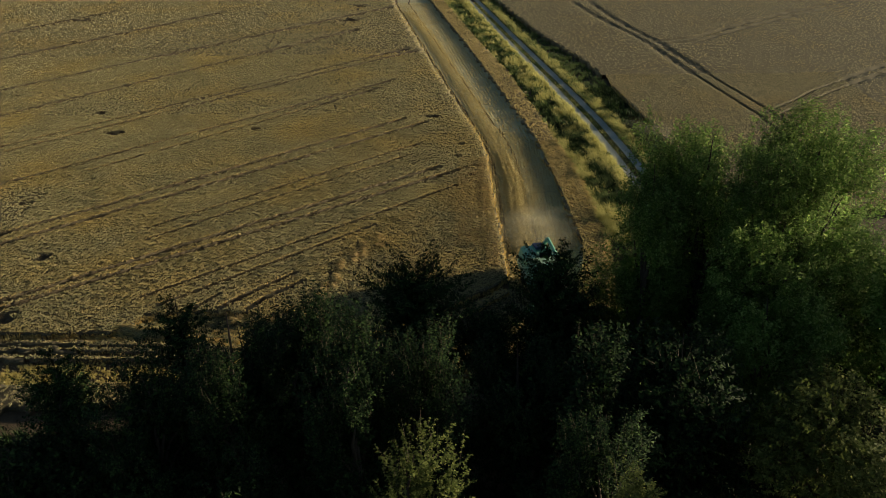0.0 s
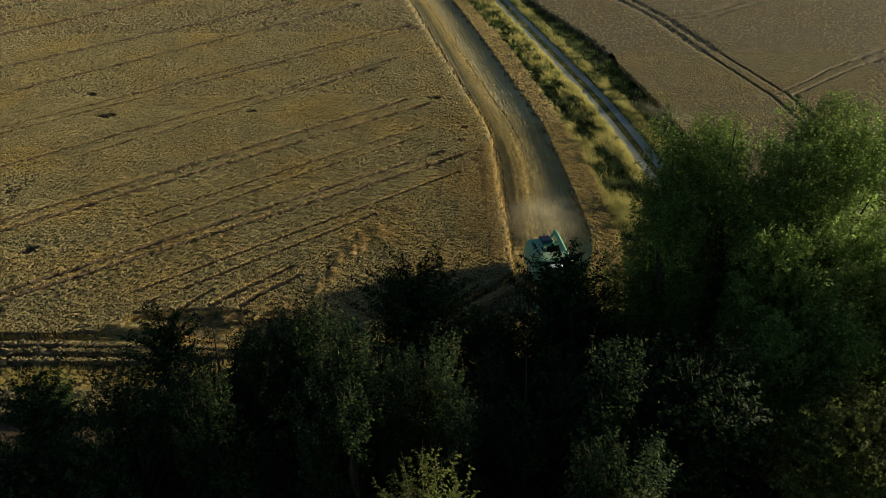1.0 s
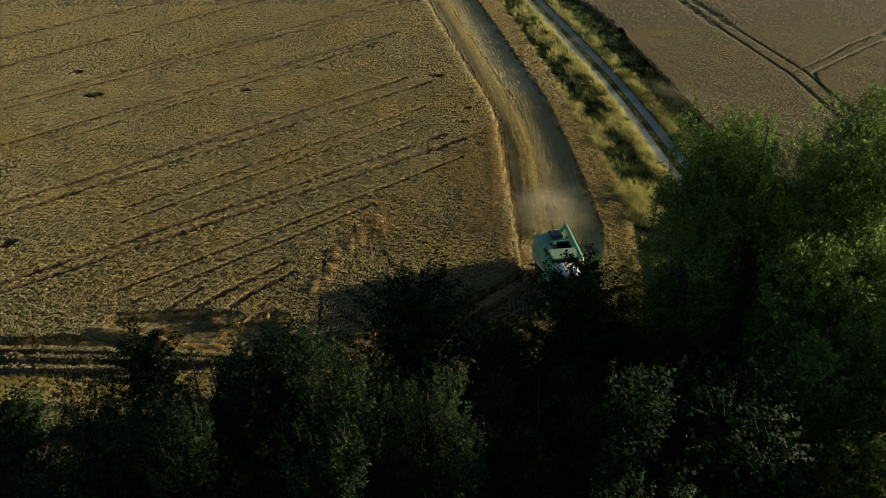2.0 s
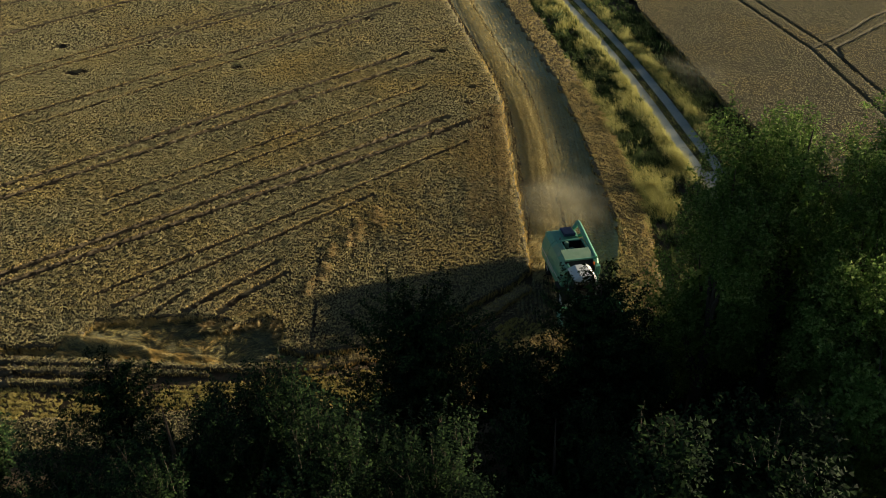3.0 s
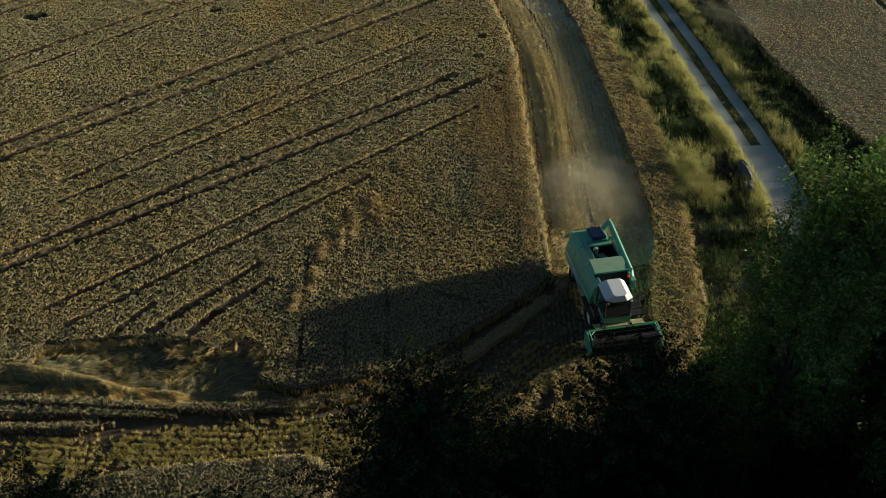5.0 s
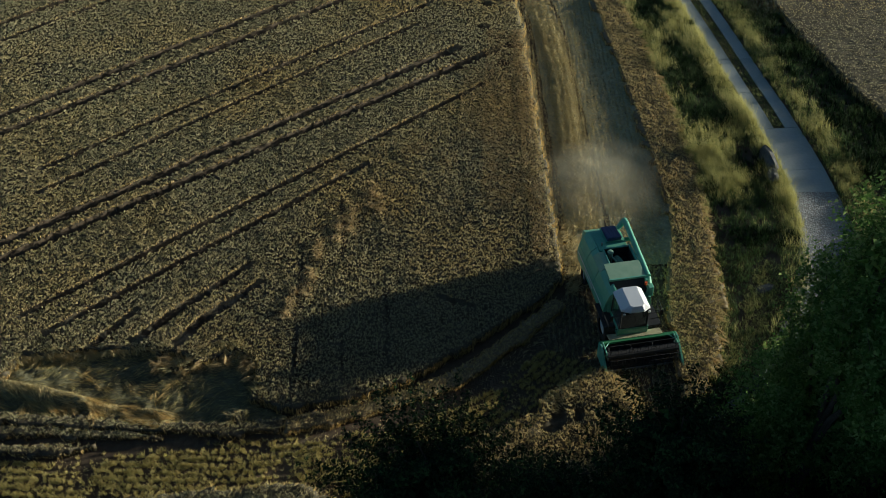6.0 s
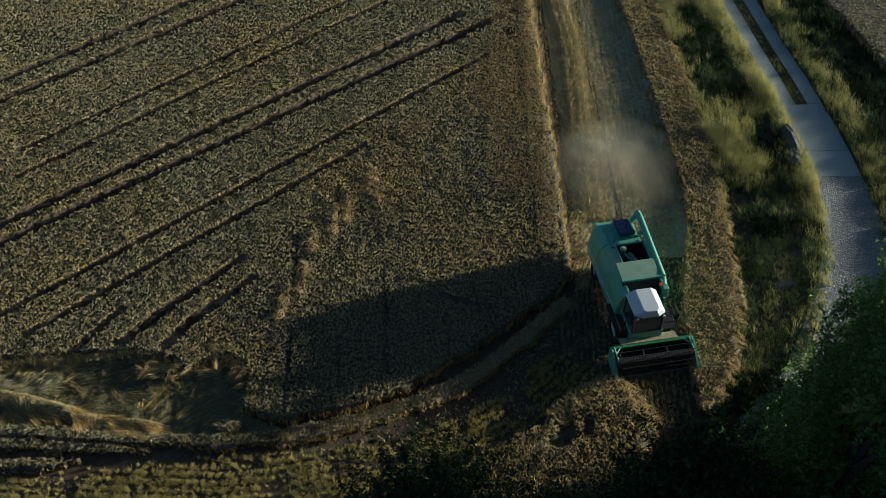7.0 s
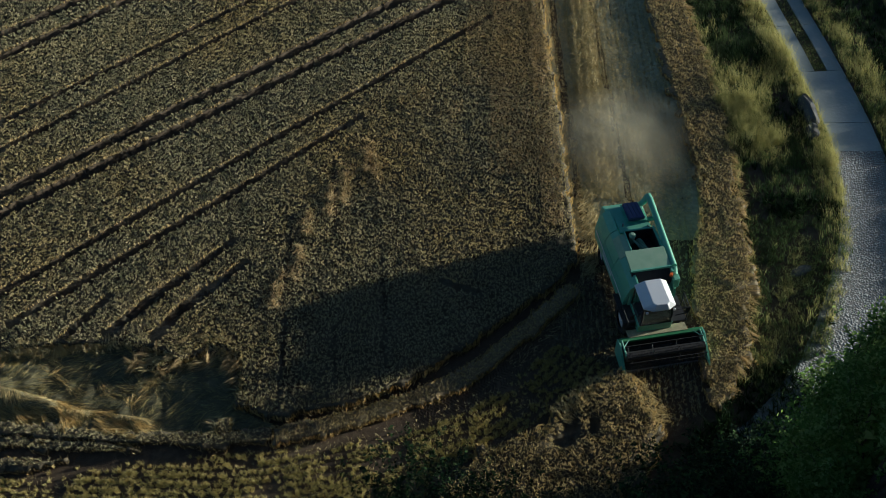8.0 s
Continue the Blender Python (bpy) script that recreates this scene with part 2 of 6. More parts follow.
def crop(name, label, poly, zones, height=0.78, ruts=(), dips=(), rough=1.0, seed=1, ear_density=45, category="wheat crop", ear_mat=None, ragged=0.35, base_mat=None, ear_size=1.0, bank=14, sparse=None, canopy=0.27, rut_mat=None, skirt=15):
    """Standing wheat over a polygon: a ragged top with walls down to the soil at its edges, and loose ears over it.
    zones: x0, x1, y0, y1, mesh size. ruts: (polyline, half width, depth). dips: (x, y, radius, depth)."""
    rng = np.random.default_rng(seed)
    top = thing(name, label, category, kind="stuff")

    def level(x, y, res):
        h = height * (0.93 + 0.05 * rough * (vnoise(x, y, 2.3, seed) - 0.5) + 0.10 * rough * (vnoise(x, y, 0.4, seed + 1) - 0.5))
        for line, half, depth in ruts:
            d = near_line(line, x, y) + 0.09 * (vnoise(x, y, 0.8, seed + 5) - 0.5)
            ends = np.minimum(np.hypot(x - line[0][0], y - line[0][1]), np.hypot(x - line[-1][0], y - line[-1][1]))
            h = h - depth * np.clip(ends / 2.2 + 0.8 * vnoise(x, y, 0.7, seed + 6) - 0.4, 0, 1) * np.clip((1.2 - d / max(half, res * 0.55)) * 7, 0, 1) * (0.8 + 0.2 * vnoise(x, y, 1.3, seed + 9))
        for cx, cy, r, depth in dips:
            d = np.hypot(x - cx, (y - cy) * 1.3) / r + 1.1 * (vnoise(x, y, 0.6, seed + 7) - 0.5)
            h = h - depth * np.clip(1.5 - d * 1.5, 0, 1)
        return np.maximum(h, 0.07)

    vs, fs, base = [], [], 0
    er, ew, el, es, wr, ww, wl = [], [], [], [], [], [], []
    for x0, x1, y0, y1, fine in zones:
        res = fine * 1.2 if fine < 1 else fine
        nx, ny = int(round((x1 - x0) / res)), int(round((y1 - y0) / res))
        gx, gy = np.meshgrid(x0 + res * np.arange(nx + 1), y0 + res * np.arange(ny + 1), indexing="ij")
        cx, cy = np.meshgrid(x0 + res * (np.arange(-1, nx + 1) + 0.5), y0 + res * (np.arange(-1, ny + 1) + 0.5), indexing="ij")
        wob = ragged
        m = inside(poly, cx + wob * (vnoise(cx, cy, 0.7, seed + 3) - 0.5), cy + wob * (vnoise(cx, cy, 0.7, seed + 4) - 0.5))
        z = np.maximum(level(gx, gy, res) - canopy * min(1.0, height / 0.7), 0.10) + rng.normal(0, 0.045 * min(1.6, res / 0.16), gx.shape) * rough
        jx, jy = gx + rng.uniform(-0.3, 0.3, gx.shape) * res, gy + rng.uniform(-0.3, 0.3, gx.shape) * res
        idx = np.arange(gx.size).reshape(gx.shape)
        inn = m[1:-1, 1:-1]
        quads = np.stack([idx[:-1, :-1], idx[1:, :-1], idx[1:, 1:], idx[:-1, 1:]], -1)[inn]
        top_v = np.stack([jx, jy, z], -1).reshape(-1, 3)
        low_v = top_v.copy()
        low_v[:, 2] = -0.02
        walls = []
        for a, b, out in ((idx[:-1, :-1], idx[:-1, 1:], m[:-2, 1:-1]), (idx[1:, 1:], idx[1:, :-1], m[2:, 1:-1]), (idx[1:, :-1], idx[:-1, :-1], m[1:-1, :-2]), (idx[:-1, 1:], idx[1:, 1:], m[1:-1, 2:])):
            k = inn & ~out
            walls.append(np.stack([a[k], b[k], b[k] + gx.size, a[k] + gx.size], -1))
            if fine < 0.25 and k.any():
                pa, pb = top_v[a[k]], top_v[b[k]]
                for _ in range(skirt):
                    t = rng.uniform(0, 1, (len(pa), 1))
                    p = pa * (1 - t) + pb * t
                    tall = p[:, 2:3] * rng.uniform(0.75, 1.12, (len(pa), 1))
                    p = p + rng.normal(0, 0.05, p.shape)
                    p[:, 2] = 0
                    wr.append(p)
                    ww.append(np.concatenate([rng.normal(0, 0.22, (len(p), 2)), np.ones((len(p), 1))], 1))
                    wl.append(tall[:, 0])
        walls = np.concatenate(walls)
        q = np.concatenate([quads, walls])
        both = np.concatenate([top_v, low_v])
        used, inv = np.unique(q, return_inverse=True)
        vs.append(both[used])
        fs.append(inv.reshape(-1, 4) + base)
        base += len(used)
        # loose ears
        res = fine
        big = max(1.0, res / 0.155)
        dens = 0.5 * ear_density / big**2
        gap = dens**-0.5
        x, y = (a.ravel() for a in np.meshgrid(np.arange(x0, x1, gap), np.arange(y0, y1, gap)))
        x, y = x + rng.uniform(-0.48, 0.48, len(x)) * gap, y + rng.uniform(-0.48, 0.48, len(x)) * gap
        k = inside(poly, x, y)
        x, y = x[k], y[k]
        h = level(x, y, res)
        k = h > height * 0.78
        for line, half, depth in ruts:
            if half >= 0.11:
                k &= near_line(line, x, y) > max(half, res * 0.66) * 1.2 + 0.04 * big
            else:                                          # a thinner row, not a bare rut
                k &= (near_line(line, x, y) > 0.09) | (rng.uniform(0, 1, len(x)) < 0.35)
        if sparse:                                         # fewer ears past a line on the plan
            k &= ~sparse(x, y) | (rng.uniform(0, 1, len(x)) < 0.15)
        x, y, h = x[k], y[k], h[k]
        for _ in range(7 if res < 0.5 else 5 if res < 1 else 0):
            az = rng.uniform(0, 2 * np.pi, len(x))
            er.append(np.stack([x + rng.normal(0, 0.030 * big, len(x)), y + rng.normal(0, 0.030 * big, len(x)), h - 0.16 + 0.20 * (vnoise(x, y, 0.2, seed + 12) - 0.5)], -1))
            lean = rng.uniform(0.1, 1.0, len(x))
            ew.append(np.stack([np.cos(az) * lean, np.sin(az) * lean, np.ones(len(x))], -1))
            el.append(rng.uniform(0.09, 0.16, len(x)) * big**0.35 * ear_size)
            es.append(rng.uniform(0.028, 0.050, len(x)) * big**0.75 * ear_size)
    # Gold stalks on the sunward bank alone, so its lit edge is colour.
    for line, half, depth in ruts:
        if half < 0.11:
            continue
        for (ax, ay), (bx, by) in zip(line, line[1:]):
            far = math.hypot(bx - ax, by - ay)
            n = int(far * bank)
            u = rng.uniform(0, 1, n)
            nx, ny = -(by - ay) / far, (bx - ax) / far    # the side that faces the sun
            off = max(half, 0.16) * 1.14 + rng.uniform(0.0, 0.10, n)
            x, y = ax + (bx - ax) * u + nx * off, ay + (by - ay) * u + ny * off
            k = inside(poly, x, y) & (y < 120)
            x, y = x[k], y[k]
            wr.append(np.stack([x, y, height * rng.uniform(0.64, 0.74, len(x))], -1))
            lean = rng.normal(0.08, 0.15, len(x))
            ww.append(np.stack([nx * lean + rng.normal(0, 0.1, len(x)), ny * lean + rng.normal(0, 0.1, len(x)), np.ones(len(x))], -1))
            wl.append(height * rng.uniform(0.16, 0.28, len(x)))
    vs, fs = np.concatenate(vs), np.concatenate(fs)
    zz = vs[fs][:, :, 2]
    # Low and steep faces take the rut colour, which paints shade inside ruts.
    bare = ((zz.max(1) < height * 0.62) | (np.ptp(zz, axis=1) > height * 0.36)) & (zz.min(1) > -0.015) if ruts else np.zeros(len(fs), bool)
    # Far faces, more of them with distance, take the paler base.
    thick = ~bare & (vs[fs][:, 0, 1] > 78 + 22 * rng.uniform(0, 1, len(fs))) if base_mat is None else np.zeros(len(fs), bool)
    piece("crop_top", mesh_of("crop_top", vs, fs[~bare & ~thick], base_mat or M_WHEAT), top)
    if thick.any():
        piece("crop_top", mesh_of("crop_top", vs, fs[thick], M_WHEAT_FAR), top, label="paler wheat base on the far part, less gap shade in its colour")
    if bare.any():
        piece("rut_floor", mesh_of("rut_floor", vs, fs[bare], rut_mat or M_RUT), top, label="bare rut soil and walls, coloured dark for shade")
    if er:
        piece("ears", blades("ears", np.concatenate(er), np.concatenate(ew), np.concatenate(el), np.concatenate(es), ear_mat or M_EARS, rng, blunt=True), top, label="loose ripe wheat ears and stalks")
    if wr:
        piece("edge_stalks", blades("edge_stalks", np.concatenate(wr), np.concatenate(ww), np.concatenate(wl), rng.uniform(0.025, 0.05, sum(map(len, wr))), M_GOLD, rng, blunt=True), top, label="golden stalks along cut edges and the sunlit rut banks")
    return top


# ---- the land ----
def ground():
    bm = bmesh.new()
    bmesh.ops.create_grid(bm, x_segments=60, y_segments=60, size=2000)
    me = bpy.data.meshes.new("ground")
    bm.to_mesh(me)
    bm.free()
    me.materials.append(M_SOIL)
    tagged(new("ground", me), "flat farmland soil strewn with chaff", "ground", kind="structure")


ground()

# outlines on the plan
FIELD = [(-60, 60.0), (-36, 59.3), (-30, 59.0), (-26.4, 59.3), (-25.2, 60.6), (-24.5, 62), (-18, 62.5), (-15.5, 62.0), (-14.7, 61.2), (-13.3, 62.4), (-11.7, 61.6), (-11.4, 60.0), (-11.5, 58.9), (-10.5, 58.6), (-9.2, 58.3), (-6.6, 58.85), (-5.1, 59.3), (-3.5, 60.2), (-2, 61.25), (-0.4, 62.45), (1.2, 63.75),
         (3.7, 65.9), (5.3, 67.6), (5.5, 69.7), (5.3, 72.1), (5.2, 78.9), (5.0, 86.9), (4.9, 98.8), (4.2, 106), (2.4, 116.2), (1.0, 124), (-4.3, 156), (-11.6, 200), (-16, 235), (-170, 235), (-170, 61)]
STRIP_L = [(11.0, 58.8), (11.0, 62), (11.3, 65.5), (12.0, 69.1), (12.8, 72.9), (13.0, 75.7), (12.8, 83), (12.4, 91.5), (11.5, 105.7), (8.5, 126.5), (4.3, 155.8), (-2.8, 200), (-8, 235)]
STRIP_R = [(12.0, 59.6), (13.5, 62.4), (14.2, 65.2), (14.7, 69.1), (15.2, 74.3), (15.5, 80.8), (15.2, 88), (14.6, 98.6), (12.7, 116.7), (9.7, 141), (5.9, 162), (-0.4, 202), (-5, 235)]
ROAD = [(-3, 49.5), (5, 51.5), (10, 53.8), (14, 56.5), (17.5, 60), (20.1, 64.5), (21.7, 68), (22.6, 72), (23, 76), (23.0, 80), (22.6, 86), (22.0, 92), (21.3, 100), (19.9, 113), (17.4, 130), (12.7, 160), (6.1, 204), (2, 235)]
RIGHT = [(6, 236), (10.5, 205), (17.3, 166.4), (22.7, 144.6), (25.0, 129), (26.6, 113.8), (27.8, 98.5), (28.8, 92.8), (29.7, 88), (31, 83), (33, 76), (36, 68), (150, 68), (150, 240)]

WHEEL, DRILL = (0.33, 0.80), (0.18, 0.50)
WHEEL_RUTS = [([(-40, 62), (-31.2, 69.4), (-0.7, 95.2)], *WHEEL), ([(-38.5, 61.6), (-30.6, 68.0), (2.4, 94.8)], *WHEEL), ([(-60, 63), (-37, 83.5), (-5.5, 113.5)], *WHEEL), ([(-58, 61), (-36.1, 81.3), (-2.5, 112)], *WHEEL)]
DRILL_RUTS = [([(-25.7, 64.7), (1.2, 89.4)], *DRILL),
              ([(-23.7, 63.5), (-7, 79.1)], *DRILL),
              ([(-20.9, 62.4), (-19.2, 65.1)], 0.16, 0.5),
              ([(-18.6, 62.8), (-17.3, 64.5), (-15.4, 66.7)], 0.24, 0.6),
              ([(-15.6, 66.4), (-13.3, 69.0)], 0.17, 0.66),
              ([(-16.2, 62.6), (-15.2, 64.3), (-13.9, 65.8)], 0.26, 0.6),
              ([(-14.1, 65.6), (-12.4, 67.4)], 0.18, 0.66),
              ([(-9.4, 58), (-9.8, 64.0)], 0.06, 0.22),
              ([(-10.0, 64.5), (-10.3, 71.5)], 0.05, 0.12),
              ([(-4.5, 60.7), (-5.1, 68.0)], 0.05, 0.14),
              ([(-6.9, 59.6), (-7.2, 63.4)], 0.05, 0.12),
              ([(-7.7, 69.2), (-8.3, 75.0)], 0.07, 0.16),
              ([(-1.9, 66.1), (0.1, 65.4)], 0.12, 0.45)]
FAR_RUTS = [([(-28.7, 76.2), (-16.9, 87.6), (-4, 99.5)], *DRILL),
            ([(-29.5, 78.8), (-17.3, 90.2), (-3, 103.5)], *DRILL),
            ([(-49.6, 91.1), (-7.6, 133.5)], 0.27, 0.5),
            ([(-54.3, 101.5), (-4.7, 152.8)], 0.27, 0.5),
            ([(-55.5, 103.5), (-6, 154.5)], 0.22, 0.45),
            ([(-61.2, 116.6), (-16, 171.1)], 0.3, 0.5),
            ([(-67.1, 129.5), (-10.6, 193.8)], 0.35, 0.45),
            ([(-76, 149.2), (-46.4, 189.7)], 0.35, 0.45),
            ([(-85, 170), (-71, 191)], 0.35, 0.45),
            ([(-41.6, 94.6), (-10, 128.5)], *DRILL)]
FIELD_RUTS = WHEEL_RUTS + DRILL_RUTS + FAR_RUTS
DIPS = [(-42.6, 108.7, 1.2, 0.7), (-47.6, 117.4, 1.0, 0.6), (-24.5, 109.7, 0.8, 0.6), (-1.7, 114.5, 1.0, 0.5), (1.5, 98.7, 0.7, 0.42), (2.6, 96.6, 0.55, 0.4), (3.7, 95.4, 0.7, 0.42), (-19, 179.3, 2.4, 0.6), (-18, 194.3, 1.6, 0.6), (-74, 182.4, 2.2, 0.6),
        (-37.2, 72.5, 0.9, 0.5), (-44.7, 85.6, 0.9, 0.5), (-36, 61.4, 1.3, 0.6), (3.2, 92.6, 0.8, 0.5), (1.8, 103, 0.7, 0.5)]
crop("wheat_field", "ripe standing wheat field with wheel ruts and holes", FIELD,
     [(-43, 6.2, 57.5, 90, 0.155), (-57, -43, 60, 90, 0.3), (-66, 6.2, 90, 116, 0.22), (-78, 6.2, 116, 150, 0.36), (-104, 6, 150, 207, 0.6), (-170, -104, 62, 235, 3), (-104, 6, 207, 235, 2), (-104, -66, 62, 116, 3), (-66, -57, 62, 90, 3), (-104, -78, 116, 150, 3)], ruts=FIELD_RUTS, dips=DIPS, height=0.88, seed=11, ear_density=98, ear_size=0.95, sparse=lambda x, y: x < -38 - 0.5 * (y - 62))

RIGHT_RUTS = [([(27.7, 198.1), (30.9, 179.2), (35.8, 158.7), (38.8, 134.9), (42.0, 113.8), (42.3, 102.3), (43, 88)], 0.17, 0.22), ([(31.5, 198), (33.8, 178), (37.9, 157.7), (40.9, 135), (44.2, 114.5), (44.5, 103), (45.2, 88)], 0.17, 0.22),
              ([(37.6, 157.7), (45.4, 160.5), (55.3, 169.8), (70.6, 182.7), (86.9, 194.3)], 0.17, 0.22), ([(38, 155.4), (46.3, 158.5), (56.5, 168), (72, 181), (88, 192.5)], 0.17, 0.22),
              ([(41.4, 113.4), (44.1, 115.8), (49.6, 120.8), (53.7, 125.4), (66.6, 136.2), (100, 164)], 0.17, 0.22), ([(44.5, 103.5), (44.3, 110.3), (45.2, 114.3), (49.2, 118.1), (55.4, 124), (66, 133), (100, 161)], 0.17, 0.22)]
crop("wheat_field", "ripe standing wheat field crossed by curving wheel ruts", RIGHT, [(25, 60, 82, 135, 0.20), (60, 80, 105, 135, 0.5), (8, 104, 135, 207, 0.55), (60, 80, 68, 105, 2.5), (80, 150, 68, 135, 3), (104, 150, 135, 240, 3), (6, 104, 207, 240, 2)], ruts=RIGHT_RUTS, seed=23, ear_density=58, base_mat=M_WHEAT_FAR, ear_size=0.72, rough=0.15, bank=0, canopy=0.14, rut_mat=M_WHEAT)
crop("wheat_strip", "narrow uncut strip of ripe wheat beside grass verge", STRIP_L + STRIP_R[::-1], [(10, 16.2, 57, 105, 0.15), (-10, 16, 105, 235, 0.4)], rough=0.6, height=0.54, ear_mat=M_EARS_STRIP, base_mat=M_WHEAT_DRY, seed=31, ear_density=115, ragged=1.1)
BAND = [(-60, 59.0), (-36, 58.25), (-29, 58.05), (-22, 57.7), (-16.9, 57.25), (-12.2, 57.1), (-9.6, 57.35), (-7.5, 57.8), (-5.1, 58.5), (-2.7, 59.5), (-0.7, 60.5), (1.4, 62.3), (3.3, 64.1), (5.1, 65.9)]
crop("wheat_strip", "thin curved strip of wheat left standing between cuts", ribbon(BAND[:7], 0.27), [(-60, -28, 55, 60.5, 0.3), (-28, -4, 56, 61, 0.14)], height=0.62, rough=1.3, seed=37, ear_density=125, ragged=0.4, ear_size=0.72, skirt=5)
crop("wheat_strip", "low golden fringe of wheat along the curved cut", ribbon(BAND[6:], 0.40), [(-11, 6.5, 56, 67.5, 0.12)], height=0.58, rough=1.0, seed=38, ear_density=110, ragged=0.25, ear_size=0.85, ear_mat=M_EARS_STRIP, base_mat=M_WHEAT_DRY)
for line, tip, tag in (([(-60, 58.0), (-36, 57.35), (-29, 57.2), (-23, 57.02), (-18.2, 56.7)], (-15.4, 56.55), "thin strip of wheat standing close beside another"), ([(-60, 56.7), (-36, 56.2), (-29, 56.0), (-22.6, 55.85), (-20.6, 55.95)], (-18.8, 56.1), "short thin strip of standing wheat beside stubble")):
    outline = ribbon(line, 0.22)
    outline.insert(len(line), tip)
    crop("wheat_strip", tag, outline, [(-60, -28, 55, 60, 0.3), (-28, -15, 55, 59, 0.14)], height=0.56, rough=1.4, seed=41 + len(tag) % 7, ear_density=125, ragged=0.4, ear_size=0.72, skirt=5)
crop("wheat_strip", "uncut wheat strip in front of the hedge trees", [(-60, 52.4), (-23, 52.3), (-18.6, 52.5), (-15.6, 53.0), (-12.6, 53.4), (-8.2, 53.8), (-6.4, 52.9), (-7.5, 50), (-60, 49)], [(-60, -28, 48, 55, 0.36), (-28, -5, 48, 55, 0.155)], seed=43, rough=1.2, ear_density=115, ear_size=0.75, skirt=6)
HEAP = [(7.0, 60.8), (7.6, 59.5), (8.3, 57.8), (7.4, 55.5), (5, 53.2), (-1.5, 52.6), (-2.4, 54.0), (-1.2, 54.9), (0, 56.3), (2.1, 57.4), (3.4, 58.0), (4.3, 58.9), (5.6, 60.2)]
crop("wheat_patch", "tangled wedge of wheat left standing at the turn", HEAP, [(-3, 9, 52, 61.5, 0.12)], rough=1.7, ear_mat=M_EARS_STRIP, seed=47, ear_density=110, ragged=0.9, dips=[(4.4, 57.6, 1.2, 0.32)])


# ---- laid straw, stubble and windrows ----
def lodged(name, label, poly, density, turn, spread, lift, seed, mat=M_STRAW, long=0.6, z=0.06, mound=0.0, wide=0.03):
    """Flattened stalks that lie along a turning grain."""
    rng = np.random.default_rng(seed)
    x, y = scatter(poly, density, rng)
    az = turn + spread * (vnoise(x, y, 2.2, seed) - 0.5) * 2 + rng.normal(0, 0.35, len(x))
    up = lift * rng.uniform(0, 1, len(x)) ** 2 + 0.03
    swell = mound * vnoise(x, y, 1.1, seed + 2) ** 2
    root = np.stack([x, y, z + swell + rng.uniform(0, 0.10, len(x))], -1)
    way = np.stack([np.cos(az), np.sin(az), up], -1)
    return tagged(new(name, blades(name, root, way, rng.uniform(0.5, 1.2, len(x)) * long, rng.uniform(0.6, 1.5, len(x)) * wide, mat, rng, folded=True, bend=0.12)), label, "straw", kind="stuff")


PIT = [(-27, 59.2), (-25.4, 60.8), (-24.5, 62.1), (-18, 62.6), (-14.5, 61.9), (-13.3, 62.8), (-11.3, 61.3), (-11.2, 58.6), (-9.5, 57.8), (-14.2, 57.5), (-20.3, 57.9), (-27.3, 58.4)]


def mat_floor(name, label, poly, swell, seed, low=0.05):
    """A lumpy mat of trodden stalks over a polygon."""
    xs, ys = [p[0] for p in poly], [p[1] for p in poly]
    step = 0.11
    gx, gy = np.meshgrid(np.arange(min(xs), max(xs), step), np.arange(min(ys), max(ys), step), indexing="ij")
    gz = low + swell(gx, gy) + np.random.default_rng(seed).uniform(-0.03, 0.03, gx.shape)
    idx = np.arange(gx.size).reshape(gx.shape)
    q = np.stack([idx[:-1, :-1], idx[1:, :-1], idx[1:, 1:], idx[:-1, 1:]], -1)[inside(poly, gx[:-1, :-1], gy[:-1, :-1])]
    return tagged(new(name, mesh_of(name, np.stack([gx, gy, gz], -1).reshape(-1, 3), q, M_LODGED)), label, "straw", kind="stuff")


def matted(name, label, poly, density, turn, seed, swell, mat=M_LODGED, long=0.55, wide=0.014, lift=0.12, over=0.04):
    """Fine stalks combed in locks over a lumpy mat."""
    rng = np.random.default_rng(seed)
    x, y = scatter(poly, density, rng)
    e = 0.15
    az = turn + 2.2 * (vnoise(x, y, 1.9, seed) - 0.5) + 1.5 * (vnoise(x, y, 0.6, seed + 1) - 0.5) + rng.normal(0, 0.16, len(x))
    s0 = swell(x, y)
    rise = (swell(x + e * np.cos(az), y + e * np.sin(az)) - s0) / e
    root = np.stack([x, y, s0 + over + rng.uniform(0, 0.07, len(x))], -1)
    way = np.stack([np.cos(az), np.sin(az), np.clip(rise, -0.8, 0.8) + lift * rng.uniform(-0.2, 1, len(x)) ** 2], -1)
    return tagged(new(name, blades(name, root, way, rng.uniform(0.5, 1.3, len(x)) * long, rng.uniform(0.6, 1.5, len(x)) * wide, mat, rng, folded=True, bend=0.10)), label, "straw", kind="stuff")


pit_lie = lambda x, y: 0.10 * vnoise(x, y, 1.5, 52) ** 2 + 0.17 * vnoise(x, y, 0.5, 54) + 0.22 * np.clip(1.2 - np.hypot((x + 24) / 3.2, (y - 60) / 1.4), 0, 1)
mat_floor("flattened_wheat", "mat of trodden grey wheat in the flattened patch", PIT, pit_lie, 50, low=0.0)
matted("flattened_wheat", "wind-flattened wheat lying in fine combed swirls", PIT, 340, 0.4, 51, pit_lie, long=0.38, wide=0.011, over=0.0)
matted("flattened_wheat", "scattered golden stalks on the flattened patch", PIT, 45, 0.4, 55, pit_lie, mat=M_STUBBLE, long=0.4, lift=0.4, wide=0.011, over=0.06)
LAID = [(-40, 60.0), (-30, 60.0), (-25.5, 60.6), (-22.6, 60.0), (-20, 59.2), (-15, 58.2), (-15.5, 57.8), (-20, 58.35), (-24, 58.95), (-40, 59.3)]
